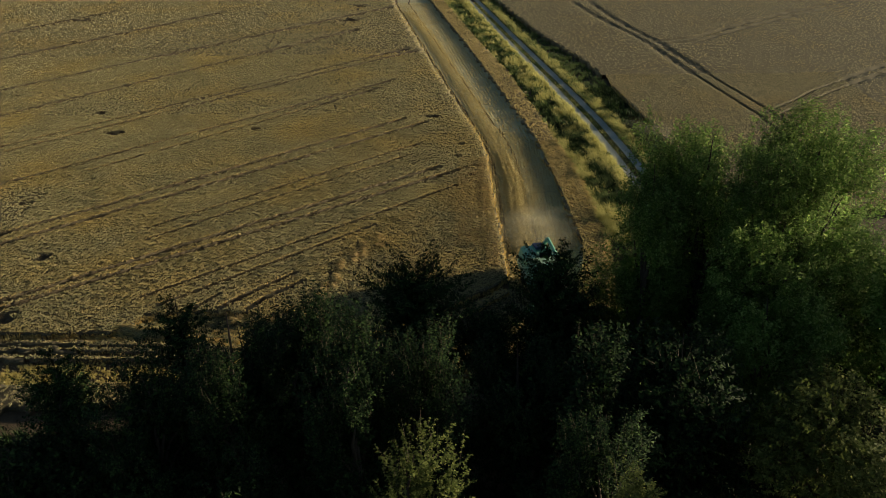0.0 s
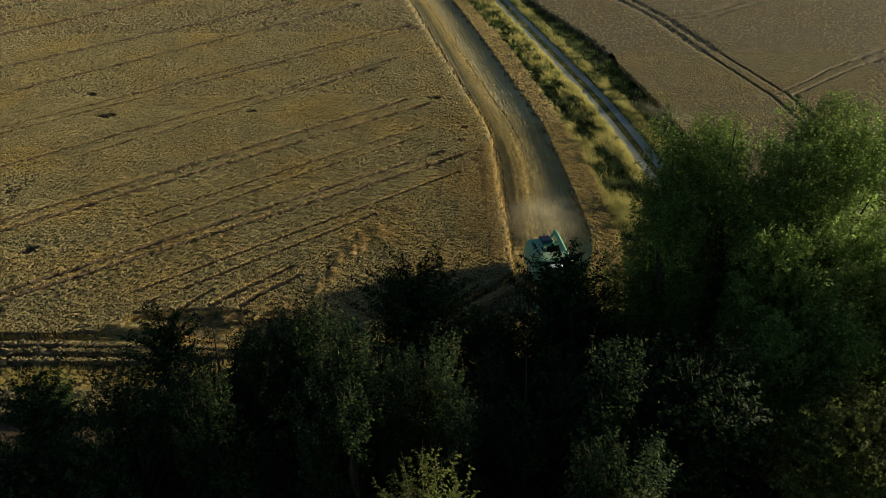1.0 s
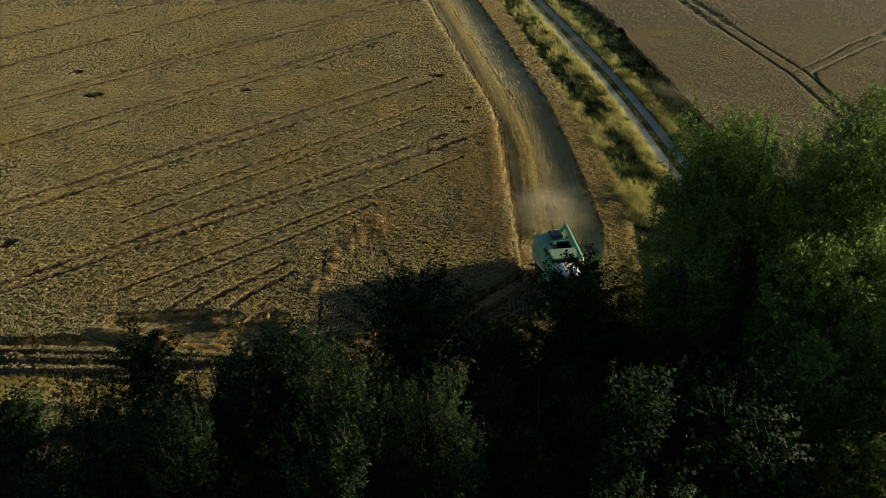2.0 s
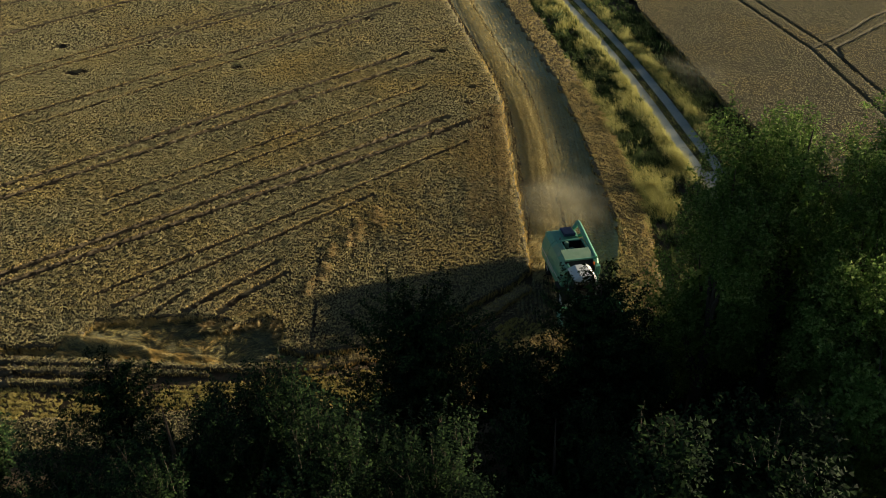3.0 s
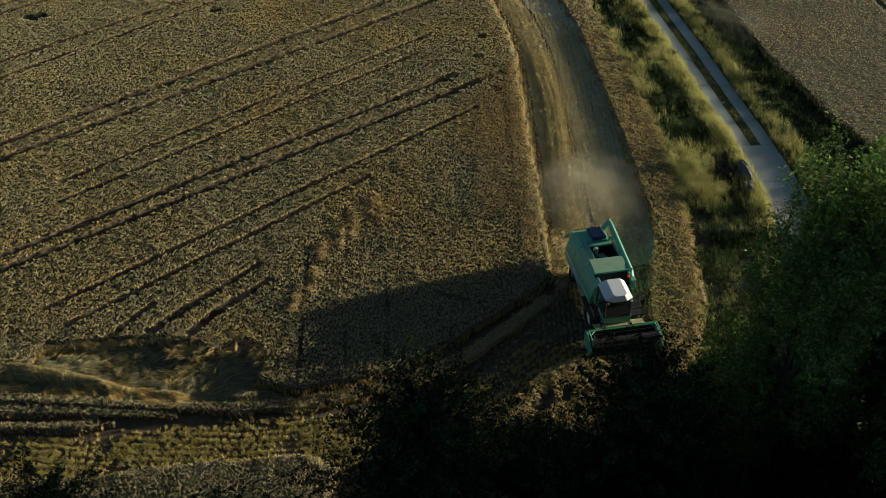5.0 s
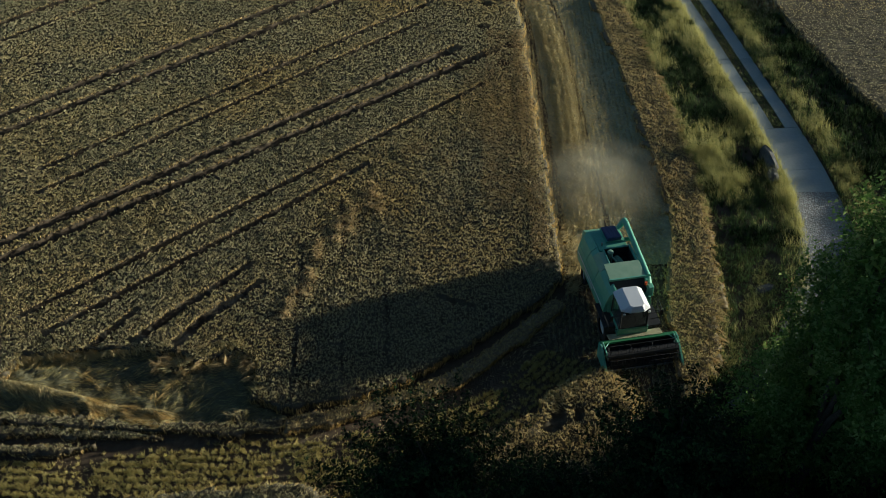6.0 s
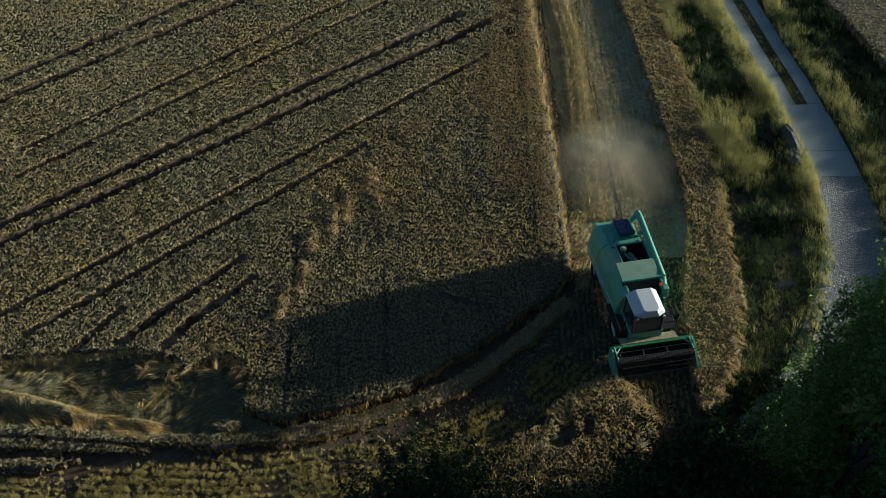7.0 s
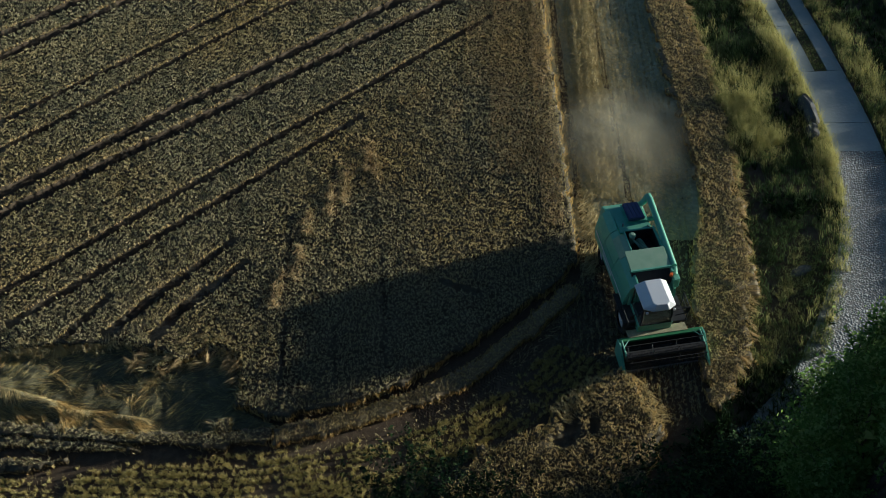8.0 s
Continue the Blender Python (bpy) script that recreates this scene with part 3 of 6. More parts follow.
laid_lie = lambda x, y: np.clip(near_line(LAID + LAID[:1], x, y) / 0.4, 0, 1) * (0.08 + 0.62 * np.clip(vnoise(x * 0.6, y * 1.3, 0.9, 58) * 2.2 - 0.65, 0, 1))
mat_floor("flattened_wheat", "lumpy bank of laid golden wheat", LAID, laid_lie, 56, low=0.0)
matted("flattened_wheat", "thick golden swath of bent wheat along the strip", LAID, 420, -0.45, 53, laid_lie, mat=M_STRAW, long=0.42, wide=0.012, lift=0.25)
lodged("bent_wheat", "locks of golden wheat drooping into the flattened patch", ribbon([(-27.5, 59.6), (-25.6, 60.9), (-24.4, 62.1), (-21.5, 62.4), (-18, 62.6)], 0.4), 150, -1.2, 0.9, 0.1, 427, z=0.25, mound=0.5, long=0.5, wide=0.016)
def locks(name, label, line, step, side, az, turn, long, rise, seed, rows=1, gap=0.5, n=130, width=0.35, z=0.3, mat=M_GOLD, base=0.0):
    """Sheaf-like locks of bent stalks along a line: each is a combed bundle that rises and falls over towards az."""
    rng = np.random.default_rng(seed)
    rt, wy, ln = [], [], []
    pts = [Vector(p) for p in line]
    for row in range(rows):
        for a, b in zip(pts, pts[1:]):
            for k in range(max(1, int((b - a).length / step))):
                c = a.lerp(b, (k + rng.uniform(0, 1)) * step / (b - a).length) + Vector((0, side * row * gap + rng.normal(0, 0.12)))
                t = az + rng.normal(0, turn)
                w = width * rng.uniform(0.6, 1.3)
                m = int(n * rng.uniform(0.5, 1.2))
                across, back = rng.normal(0, w * 0.4, m), rng.uniform(-0.5, 0.3, m) * long
                hump = np.exp(-(across / (w * 0.5)) ** 2)
                fan = t + across * 0.7 + rng.normal(0, 0.10, m)
                x = c.x + np.cos(t) * back - np.sin(t) * across
                y = c.y + np.sin(t) * back + np.cos(t) * across
                rt.append(np.stack([x, y, z * rng.uniform(0.6, 1.2) * hump * (1 - 0.5 * (back / long + 0.5)) + base + rng.uniform(0.04, 0.12, m)], -1))
                wy.append(np.stack([np.cos(fan), np.sin(fan), rise * rng.uniform(0.3, 1.2, m)], -1))
                ln.append(long * rng.uniform(0.5, 1.0, m))
    rt, wy, ln = np.concatenate(rt), np.concatenate(wy), np.concatenate(ln)
    return tagged(new(name, blades(name, rt, wy, ln, rng.uniform(0.010, 0.022, len(ln)), mat, rng, folded=True, bend=0.22)), label, "straw", kind="stuff")


locks("bent_wheat", "sheaves of golden wheat drooping into the flattened patch", [(-30, 60.2), (-27.4, 60.6), (-25.2, 62.2), (-21, 62.6), (-18.8, 63.0)], 0.6, -1, -1.0, 0.7, 0.7, 0.05, 471, rows=2, gap=0.4, n=170, width=0.6, z=0.42)
locks("bent_wheat", "long combed locks of golden laid wheat", [(-40, 60.4), (-30, 60.0), (-25, 59.7), (-21.5, 59.2), (-18.5, 58.6), (-15.5, 58.1)], 0.85, -1, -0.55, 0.45, 0.9, 0.16, 473, rows=3, gap=0.42, n=110, width=0.45, z=0.34)
locks("bent_wheat", "tousled half-fallen wheat beside the standing crop", [(-17.4, 61.4), (-15.6, 60.9), (-14.2, 61.6), (-12.6, 61.3), (-11.8, 60.2)], 0.45, 1, -2.2, 1.2, 0.6, 0.5, 475, rows=3, gap=0.5, n=90, width=0.3, z=0.5, mat=M_EARS_BROWN)
locks("bent_wheat", "scattered golden locks on the flattened patch", [(-24.5, 60.8), (-20.5, 60.4), (-17.5, 59.4), (-13.8, 58.6)], 1.0, 1, -0.2, 0.8, 0.8, 0.12, 477, rows=3, gap=0.6, n=50, width=0.5, z=0.14)
locks("bent_wheat", "fallen stalks in the two trodden notches", [(-18.9, 62.6), (-17.4, 64.3), (-16.4, 65.5)], 0.4, 1, -2.0, 0.5, 0.6, 0.3, 479, n=70, width=0.25, z=0.2, mat=M_LODGED)
locks("bent_wheat", "fallen stalks in the two trodden notches", [(-16.4, 62.4), (-15.3, 64.1), (-14.4, 65.2)], 0.4, 1, -2.0, 0.5, 0.6, 0.3, 480, n=70, width=0.25, z=0.2, mat=M_LODGED)
locks("bent_wheat", "golden stalks leaning out of the narrow wheat strip", [p for p in STRIP_R if 59 < p[1] < 105], 0.7, 1, -0.7, 0.6, 0.55, 0.5, 483, n=60, width=0.3, z=0.45, mat=M_EARS_BROWN)
for k, (x, y, r) in enumerate(((-15.6, 61.3, 0.55), (-14.6, 62.0, 0.6), (-13.3, 62.4, 0.7), (-16.9, 62.4, 0.6), (-12.2, 61.8, 0.5), (-11.0, 59.4, 0.45), (-11.9, 57.9, 0.4))):
    ring = [(x + r * math.cos(a) * (1.3 if a % 2 > 1 else 0.8), y + r * 0.75 * math.sin(a)) for a in (0.0, 0.9, 1.7, 2.6, 3.5, 4.3, 5.2)]
    crop("wheat_clump", "ragged clump of half-fallen wheat at the flattened patch", ring, [(x - 1.2, x + 1.2, y - 1.2, y + 1.2, 0.13)], height=0.72, rough=2.4, seed=430 + k, ear_density=80, ragged=0.6)
    lodged("bent_wheat", "fallen golden wheat stalks round a standing clump", [(x - r * 1.5, y - r), (x + r * 1.2, y - r), (x + r * 1.2, y + r), (x - r * 1.5, y + r)], 60, 3.3, 1.0, 0.5, 440 + k, z=0.3, mound=0.25, long=0.5, wide=0.022)


# streaks where the crop leans over and shows its golden stalks
for k, line in enumerate(([(-9.4, 71.2), (-9.3, 69.2)], [(-9.5, 68.6), (-9.6, 66.4)], [(-7.6, 74.8), (-7.5, 72.0)], [(-8.3, 73.4), (-8.1, 71.0)], [(-6.5, 76.8), (-6.3, 74.2)], [(-5.9, 75.6), (-5.8, 73.6)], [(-10.4, 66.8), (-10.5, 64.4)])):
    locks("bent_wheat", "leaning golden wheat stalks in the standing crop", line, 0.20, 1, -1.5, 0.45, 0.36, 0.6, 401 + k, n=60, width=0.7, z=0.12, base=0.62, mat=M_EARS_BROWN)
for k, (line, half, n) in enumerate((([(-4.6, 80.3), (-2.8, 81.6)], 0.6, 40), ([(-1.8, 78.6), (-1.2, 80.6)], 0.6, 30), ([(2.2, 74), (3.2, 98)], 1.5, 40), ([(0.4, 82), (0.6, 92)], 1.0, 24), ([(4.3, 70), (4.4, 98)], 0.6, 60))):
    lodged("bent_wheat", "leaning golden wheat stalks in the standing crop", ribbon(line, half), n * 3, -1.4, 0.5, 1.3, 411 + k, z=0.70, long=0.24, wide=0.020, mat=M_EARS_BROWN)
lodged("straw_pile", "heap of fresh golden straw behind the harvester", [(5.6, 66.8), (6.5, 67.5), (6.9, 70), (6.6, 73), (5.7, 73), (5.6, 70)], 160, 1.2, 2.5, 0.5, 411, mound=0.35, long=0.4, wide=0.03)


def stubble(name, label, poly, density, row, seed, tall=0.2, clump=4, along=0.0, patch=0.0, mat=M_STRAW, wide=0.035, loose=1.0, curve=None, jitter=0.12, clear=0.0):
    """Cut stalks in rows row metres apart that run in the direction along (radians)."""
    rng = np.random.default_rng(seed)
    x, y = scatter(poly, density, rng)
    if row and not curve:
        c, s = math.cos(along), math.sin(along)
        u, w = x * c + y * s, -x * s + y * c
        w = np.round(w / row) * row + rng.normal(0, row * 0.13, len(w)) + 0.10 * vnoise(u, w, 2.0, seed)
        x, y = u * c - w * s, u * s + w * c
    if curve:                                              # rows that follow a line
        d, e = near_line(curve, x, y), 0.05
        gx, gy = (near_line(curve, x + e, y) - d) / e, (near_line(curve, x, y + e) - d) / e
        m = np.round(d / row) * row + rng.normal(0, row * jitter, len(d)) - d
        x, y = x + gx * m, y + gy * m
        k = d > clear * np.clip((x + 15) / 11, 0.5, 1)
        x, y = x[k], y[k]
    if patch:
        k = rng.uniform(0, 1, len(x)) < np.clip((vnoise(x, y, 0.7, seed) * 0.6 + vnoise(x, y, 2.5, seed + 1) * 0.7 - patch) * 3, 0.05, 1)
        x, y = x[k], y[k]
    x, y = np.repeat(x, clump), np.repeat(y, clump)
    n = len(x)
    root = np.stack([x + rng.normal(0, 0.04 * loose, n), y + rng.normal(0, 0.04 * loose, n), np.zeros(n)], -1)
    way = np.concatenate([rng.normal(0, 0.45 * loose, (n, 2)), np.ones((n, 1))], 1)
    return tagged(new(name, blades(name, root, way, tall * rng.uniform(0.5, 1.4, n), wide * rng.uniform(0.6, 1.5, n), mat, rng)), label, "stubble", kind="stuff")


SWATH = [(3.9, 62.9), (5.6, 66.9), (5.7, 69.7), (5.4, 78.9), (5.2, 98.8), (2.7, 116.2), (-4, 156), (-11.4, 200), (-3, 200), (4.1, 155.8), (8.3, 126.5), (11.3, 105.7), (12.2, 91.5), (12.6, 83), (12.8, 75.7), (11.8, 69.1), (10.8, 62), (10.8, 58.8), (8.6, 57.8), (7.2, 61)]
stubble("stubble", "short cut wheat stubble in rows on the cut swath", [p for p in SWATH if p[1] < 120], 24, 0.30, 61, tall=0.17, clump=5, along=1.54, wide=0.026)
stubble("stubble", "weathered grey-green stubble between the cut rows", [p for p in SWATH if p[1] < 120], 30, 0.30, 62, tall=0.17, clump=5, along=1.54, wide=0.026, mat=M_CHAFF)
stubble("stubble", "short cut wheat stubble on the distant swath", [(4.9, 98.8), (2.7, 116.2), (-4, 156), (-11.4, 200), (-3, 200), (4.1, 155.8), (8.3, 126.5), (11.3, 105.7)], 9, 0.5, 63, tall=0.2, clump=3, along=1.7, wide=0.09)
LOW = [(-45, 55.6), (-20, 55.3), (-11.6, 56.4), (-6.5, 57.6), (-2.6, 58.85), (0.4, 60.5), (3.2, 62.9), (6.8, 61.3), (4.2, 59.3), (2.0, 57.8), (-0.2, 56.6), (-1.6, 55.0), (-3.5, 53.5), (-6.2, 53.2), (-8.2, 54.1), (-12.6, 53.6), (-18.4, 52.8), (-45, 52.6)]
stubble("stubble", "ragged golden stubble tufts lit by low sun", LOW, 46, 0.42, 67, tall=0.21, clump=22, patch=0.36, wide=0.022, loose=0.95, curve=BAND, mat=M_STUBBLE, jitter=0.2, clear=1.5)
stubble("stubble", "thin trampled stubble over dark soil at the turn", LOW, 16, 0.32, 69, tall=0.12, clump=3, wide=0.03, curve=BAND, clear=1.0)


TURN = [(3.6, 62.8), (5.6, 66.6), (5.8, 69.2), (7.0, 69.0), (7.2, 62.6), (8.6, 58.4), (10.8, 59.0), (10.8, 57.5), (8.4, 57.6), (7.0, 61.0), (4.2, 59.4)]
stubble("stubble", "thin trampled stubble rows bending round the turn", TURN, 75, 0.3, 70, tall=0.13, clump=3, wide=0.022, curve=BAND + [(6.2, 67.5)], mat=M_LODGED, clear=0.7)


def wheel_track(line, seed):
    """A pressed tyre track: low bars of soil across a shallow bed."""
    vs, fs = [], []
    p = [Vector(q) for q in line]
    rng = random.Random(seed)
    for a, b in zip(p, p[1:]):
        n = int((b - a).length / 0.17)
        d = (b - a).normalized()
        s = Vector((-d.y, d.x))
        for k in range(n):
            for side in (-1, 1):
                c = a + d * (0.17 * k + (0.08 if side > 0 else 0)) + s * side * 0.14
                u, w = (d * 0.5 + s * side * 0.85).normalized() * 0.15, (s * 0.5 - d * side * 0.85).normalized() * 0.035
                z = 0.035 + rng.uniform(-0.01, 0.015)
                i = len(vs)
                vs += [(*(c + u + w), 0), (*(c - u + w), 0), (*(c - u - w), 0), (*(c + u - w), 0), (*(c + u), z), (*(c - u), z)]
                fs += [(i, i + 4, i + 5, i + 1), (i + 2, i + 5, i + 4, i + 3)]
    tagged(new("wheel_track", mesh_of("wheel_track", np.array(vs), np.array(fs), M_RUT)), "tyre track pressed into dark soil at the turn", "track", kind="stuff")


for k, off in enumerate((0.0, 0.75, 1.9, 2.6)):
    way = [Vector(q) for q in [(-3.0, 58.7), (-0.7, 59.75), (0.8, 60.65), (3.1, 62.6), (5.4, 64.9), (6.6, 67.0)]]
    wheel_track([tuple(q + Vector(((b - a).y, -(b - a).x)).normalized() * off * min(1, 0.5 + 0.12 * i)) for i, (a, q, b) in enumerate(zip(way[:1] + way, way, way[1:] + way[-1:]))], 90 + k)
lodged("straw_litter", "golden straw spilled along the cut edge at the turn", ribbon([(1.5, 61.2), (3.2, 62.8), (4.8, 64.8), (5.9, 67.2), (6.2, 70)], 0.3), 60, 0.8, 1.2, 0.3, 76, long=0.3, wide=0.016, z=0.02, mound=0.15)
lodged("flattened_wheat", "bent golden wheat leaning over the wedge's edge", ribbon([(3.6, 58.3), (5.4, 60.1), (6.9, 60.7), (7.9, 59.2), (8.3, 57.9)], 0.45), 170, -0.8, 1.2, 0.5, 78, z=0.35, mound=0.3, long=0.45, wide=0.016)
lodged("straw_litter", "short loose straw strewn over the cut ground", LOW, 9, 0.1, 3.0, 0.25, 75, long=0.16, z=0.01, wide=0.016)
lodged("straw_litter", "short loose straw strewn along the swath", [p for p in SWATH if 66 < p[1] < 106], 70, 1.5, 3.0, 0.25, 77, long=0.22, z=0.01, wide=0.022)


def windrow(name, label, line, half, tall, seed, density=120):
    """A loose ridge of straw along a line."""
    rng = np.random.default_rng(seed)
    poly = ribbon(line, half * 1.25)
    x, y = scatter(poly, density, rng)
    d = near_line(line, x, y)
    z = tall * np.clip(1 - (d / half) ** 2, 0, 1) * (0.5 + 0.5 * vnoise(x, y, 0.8, seed) + 0.45 * np.cos(d * 11.0 + 1.5 * vnoise(x, y, 3.0, seed + 1)))
    az = 1.6 + rng.normal(0, 0.9, len(x))                  # mostly along the ridge
    way = np.stack([np.cos(az), np.sin(az), rng.uniform(-0.2, 0.6, len(x))], -1)
    root = np.stack([x, y, z * rng.uniform(0.4, 1, len(x)) + 0.02], -1)
    return tagged(new(name, blades(name, root, way, rng.uniform(0.25, 0.6, len(x)), rng.uniform(0.022, 0.045, len(x)), M_THRESHED, rng)), label, "straw", kind="stuff")


def swath_floor():
    """The cut ground behind the harvester: a thin, slightly uneven layer of chaff."""
    ys = np.concatenate([np.arange(69.5, 120, 0.8), np.arange(120, 206, 2.0)])
    left, right = [p for p in FIELD if p[0] > 3.2 or p[1] > 110][1:-2], STRIP_L
    lx = np.interp(ys, [p[1] for p in left], [p[0] for p in left]) - 0.3
    rx = np.interp(ys, [p[1] for p in right], [p[0] for p in right]) + 0.3
    t = np.linspace(0, 1, 70)[:, None]
    gx, gy = lx * (1 - t) + rx * t, ys + 0 * t
    gz = 0.012 + 0.03 * vnoise(gx, gy, 0.7, 7) + 0.02 * np.sin(gx * 12.0 + 1.5 * vnoise(gx, gy, 6.0, 3))
    idx = np.arange(gx.size).reshape(gx.shape)
    q = np.stack([idx[:-1, :-1], idx[1:, :-1], idx[1:, 1:], idx[:-1, 1:]], -1).reshape(-1, 4)
    off = (gx - lx).ravel()[q].mean(1) + 0.25 * (vnoise(gx, gy, 1.1, 5).ravel()[q[:, 0]] - 0.5)
    rut = ((off > 0.75) & (off < 1.25)) | ((off > 3.7) & (off < 4.0))
    v = np.stack([gx, gy, gz], -1).reshape(-1, 3)
    tagged(new("swath_ground", mesh_of("swath_ground", v, q[~rut], M_CHAFF)), "cut swath covered with pale chaff", "ground", kind="structure")
    tagged(new("wheel_track", mesh_of("wheel_track", v, q[rut], M_SOIL)), "brown bare wheel track along the cut swath", "track", kind="stuff")


swath_floor()
windrow("straw_windrow", "loose ridge of pale threshed straw on stubble", [(7.2, 72.5), (7.3, 80), (7.5, 85.4), (7.6, 92), (6.9, 101)], 0.95, 0.3, 71, density=170)
windrow("straw_windrow", "distant ridge of pale threshed straw on stubble", [(6.9, 101), (4.6, 117), (0.9, 142), (-3.1, 167.4), (-7.7, 190)], 0.95, 0.3, 73, density=60)


# ---- the farm road ----
def along(line, y):
    ys = [p[1] for p in line]
    return float(np.interp(y, ys, [p[0] for p in line]))


def slab_mesh(y0, y1, a, b, thick=0.068):
    """A slab of the road between two distances along it, from a to b metres right of its middle line."""
    bm = bmesh.new()
    rows = []
    for y in np.linspace(y0, y1, 3):
        x = along(ROAD, y)
        t = Vector((along(ROAD, y + 0.5) - along(ROAD, y - 0.5), 1.0)).normalized()
        n = Vector((t.y, -t.x))
        rows.append([(x + n.x * s, y + n.y * s) for s in (a, b)])
    up = [[bm.verts.new((*p, thick)) for p in r] for r in rows]
    lo = [[bm.verts.new((*p, -0.03)) for p in r] for r in rows]
    for k in range(2):
        bm.faces.new((up[k][0], up[k][1], up[k + 1][1], up[k + 1][0]))
        bm.faces.new((lo[k][0], lo[k + 1][0], up[k + 1][0], up[k][0]))
        bm.faces.new((lo[k][1], up[k][1], up[k + 1][1], lo[k + 1][1]))
    bm.faces.new((lo[0][0], up[0][0], up[0][1], lo[0][1]))
    bm.faces.new((lo[2][0], lo[2][1], up[2][1], up[2][0]))
    bmesh.ops.bevel(bm, geom=[e for e in bm.edges if all(v.co.z > 0 for v in e.verts) and len(e.link_faces) == 2 and abs(e.link_faces[0].normal.z - e.link_faces[1].normal.z) > 0.5], offset=0.02, segments=1, affect="EDGES")
    return bm


def farm_road():
    road = thing("road", "farm track of two pale concrete wheel strips and slabs", "road", kind="structure")
    y = 84.0
    while y < 205:
        for a, b in ((-1.42, -0.42), (0.42, 1.42)):
            part("concrete_slab", slab_mesh(y + 0.015, y + 4.985, a, b), M_CONCRETE, road)
        y += 5.0
    for y0, y1 in ((79.0, 83.98), (76.45, 78.97)):
        part("concrete_slab", slab_mesh(y0, y1, -1.42, 1.42), M_CONCRETE, road, "full-width pale concrete slab")
    rng = np.random.default_rng(81)
    # cobbles from the slabs down under the trees
    vs, fs, n = [], [], 0
    step = 0.125
    line = [Vector(p) for p in ROAD if p[1] < 77] + [Vector((23.0, 76.7))]
    dense = []
    for p, q in zip(line, line[1:]):
        k = max(1, int((q - p).length / step))
        dense += [(p.lerp(q, i / k), (q - p).normalized()) for i in range(k)]
    dense = [d for d in dense if 56 < d[0].y < 76.48]
    for p, t in dense:
        nn = Vector((t.y, -t.x))
        wide = 1.42 + 0.75 * min(1, max(0, (76 - p.y) / 9))
        for s in np.arange(-wide, wide, step):
            c = p + nn * (s + rng.uniform(-0.045, 0.045)) + t * rng.uniform(-0.05, 0.05)
            h, w = 0.0662 + rng.uniform(-0.0025, 0.0025), 0.064 * rng.uniform(0.65, 1.15)
            a = rng.uniform(-0.35, 0.35) + 0.6
            ca, sa = math.cos(a) * w, math.sin(a) * w
            cs = [(ca - sa, sa + ca), (-ca - sa, ca - sa), (-ca + sa, -sa - ca), (ca + sa, sa - ca)]
            vs += [(c.x + i, c.y + j, 0.0) for i, j in cs] + [(c.x + i * 0.95, c.y + j * 0.95, h) for i, j in cs]
            fs += [(n + 4, n + 5, n + 6, n + 7)] + [(n + i, n + (i + 1) % 4, n + 4 + (i + 1) % 4, n + 4 + i) for i in range(4)]
            n += 8
    bed = bmesh.new()
    rows = [[bed.verts.new((*(p + Vector((t.y, -t.x)) * k), 0.0642)) for k in (-1.42 - 0.75 * min(1, max(0, (76 - p.y) / 9)), 1.42 + 0.75 * min(1, max(0, (76 - p.y) / 9)))] for p, t in dense[::6] + dense[-1:]]
    for a, b in zip(rows, rows[1:]):
        bed.faces.new((a[0], a[1], b[1], b[0]))
    part("joint_sand", bed, M_SAND, road, "grey sandy joints between cobbles")
    tagged(piece("cobbles", mesh_of("cobbles", np.array(vs), np.array(fs), M_COBBLE), road, label="rough grey cobbled paving"), kind="stuff")


def rubble(name, label, x, y, size, seed, turn=0.0):
    bm = bmesh.new()
    bmesh.ops.create_icosphere(bm, subdivisions=3, radius=1)
    rng = random.Random(seed)
    off = Vector((rng.uniform(0, 50), rng.uniform(0, 50), 0))
    for v in bm.verts:
        k = max(abs(v.co.x), abs(v.co.y), abs(v.co.z)) ** 0.55
        v.co = v.co / k * (1 + 0.30 * noise.noise(v.co * 1.7 + off) + 0.10 * noise.noise(v.co * 4.5 + off))
        v.co = Vector((v.co.x * size[0], v.co.y * size[1], v.co.z * size[2]))
    me = bpy.data.meshes.new(name)
    bm.to_mesh(me)
    bm.free()
    me.materials.append(M_STONE)
    ob = new(name, me)
    ob.matrix_basis = pose(x, y, size[2] * 0.55, 0, 0, turn)
    return tagged(ob, label, "stone", group="stones at the culvert")


farm_road()
rubble("culvert_stone", "long grey stone block edging the ditch culvert", 20.75, 79.9, (0.34, 1.35, 0.55), 3, 3)
rubble("culvert_stone", "short grey stone block beside the culvert", 20.55, 77.9, (0.33, 0.6, 0.42), 5, -8)
rubble("culvert_stone", "flat grey stone slab in the grass verge", 17.3, 67.3, (0.6, 0.28, 0.10), 7, 25)


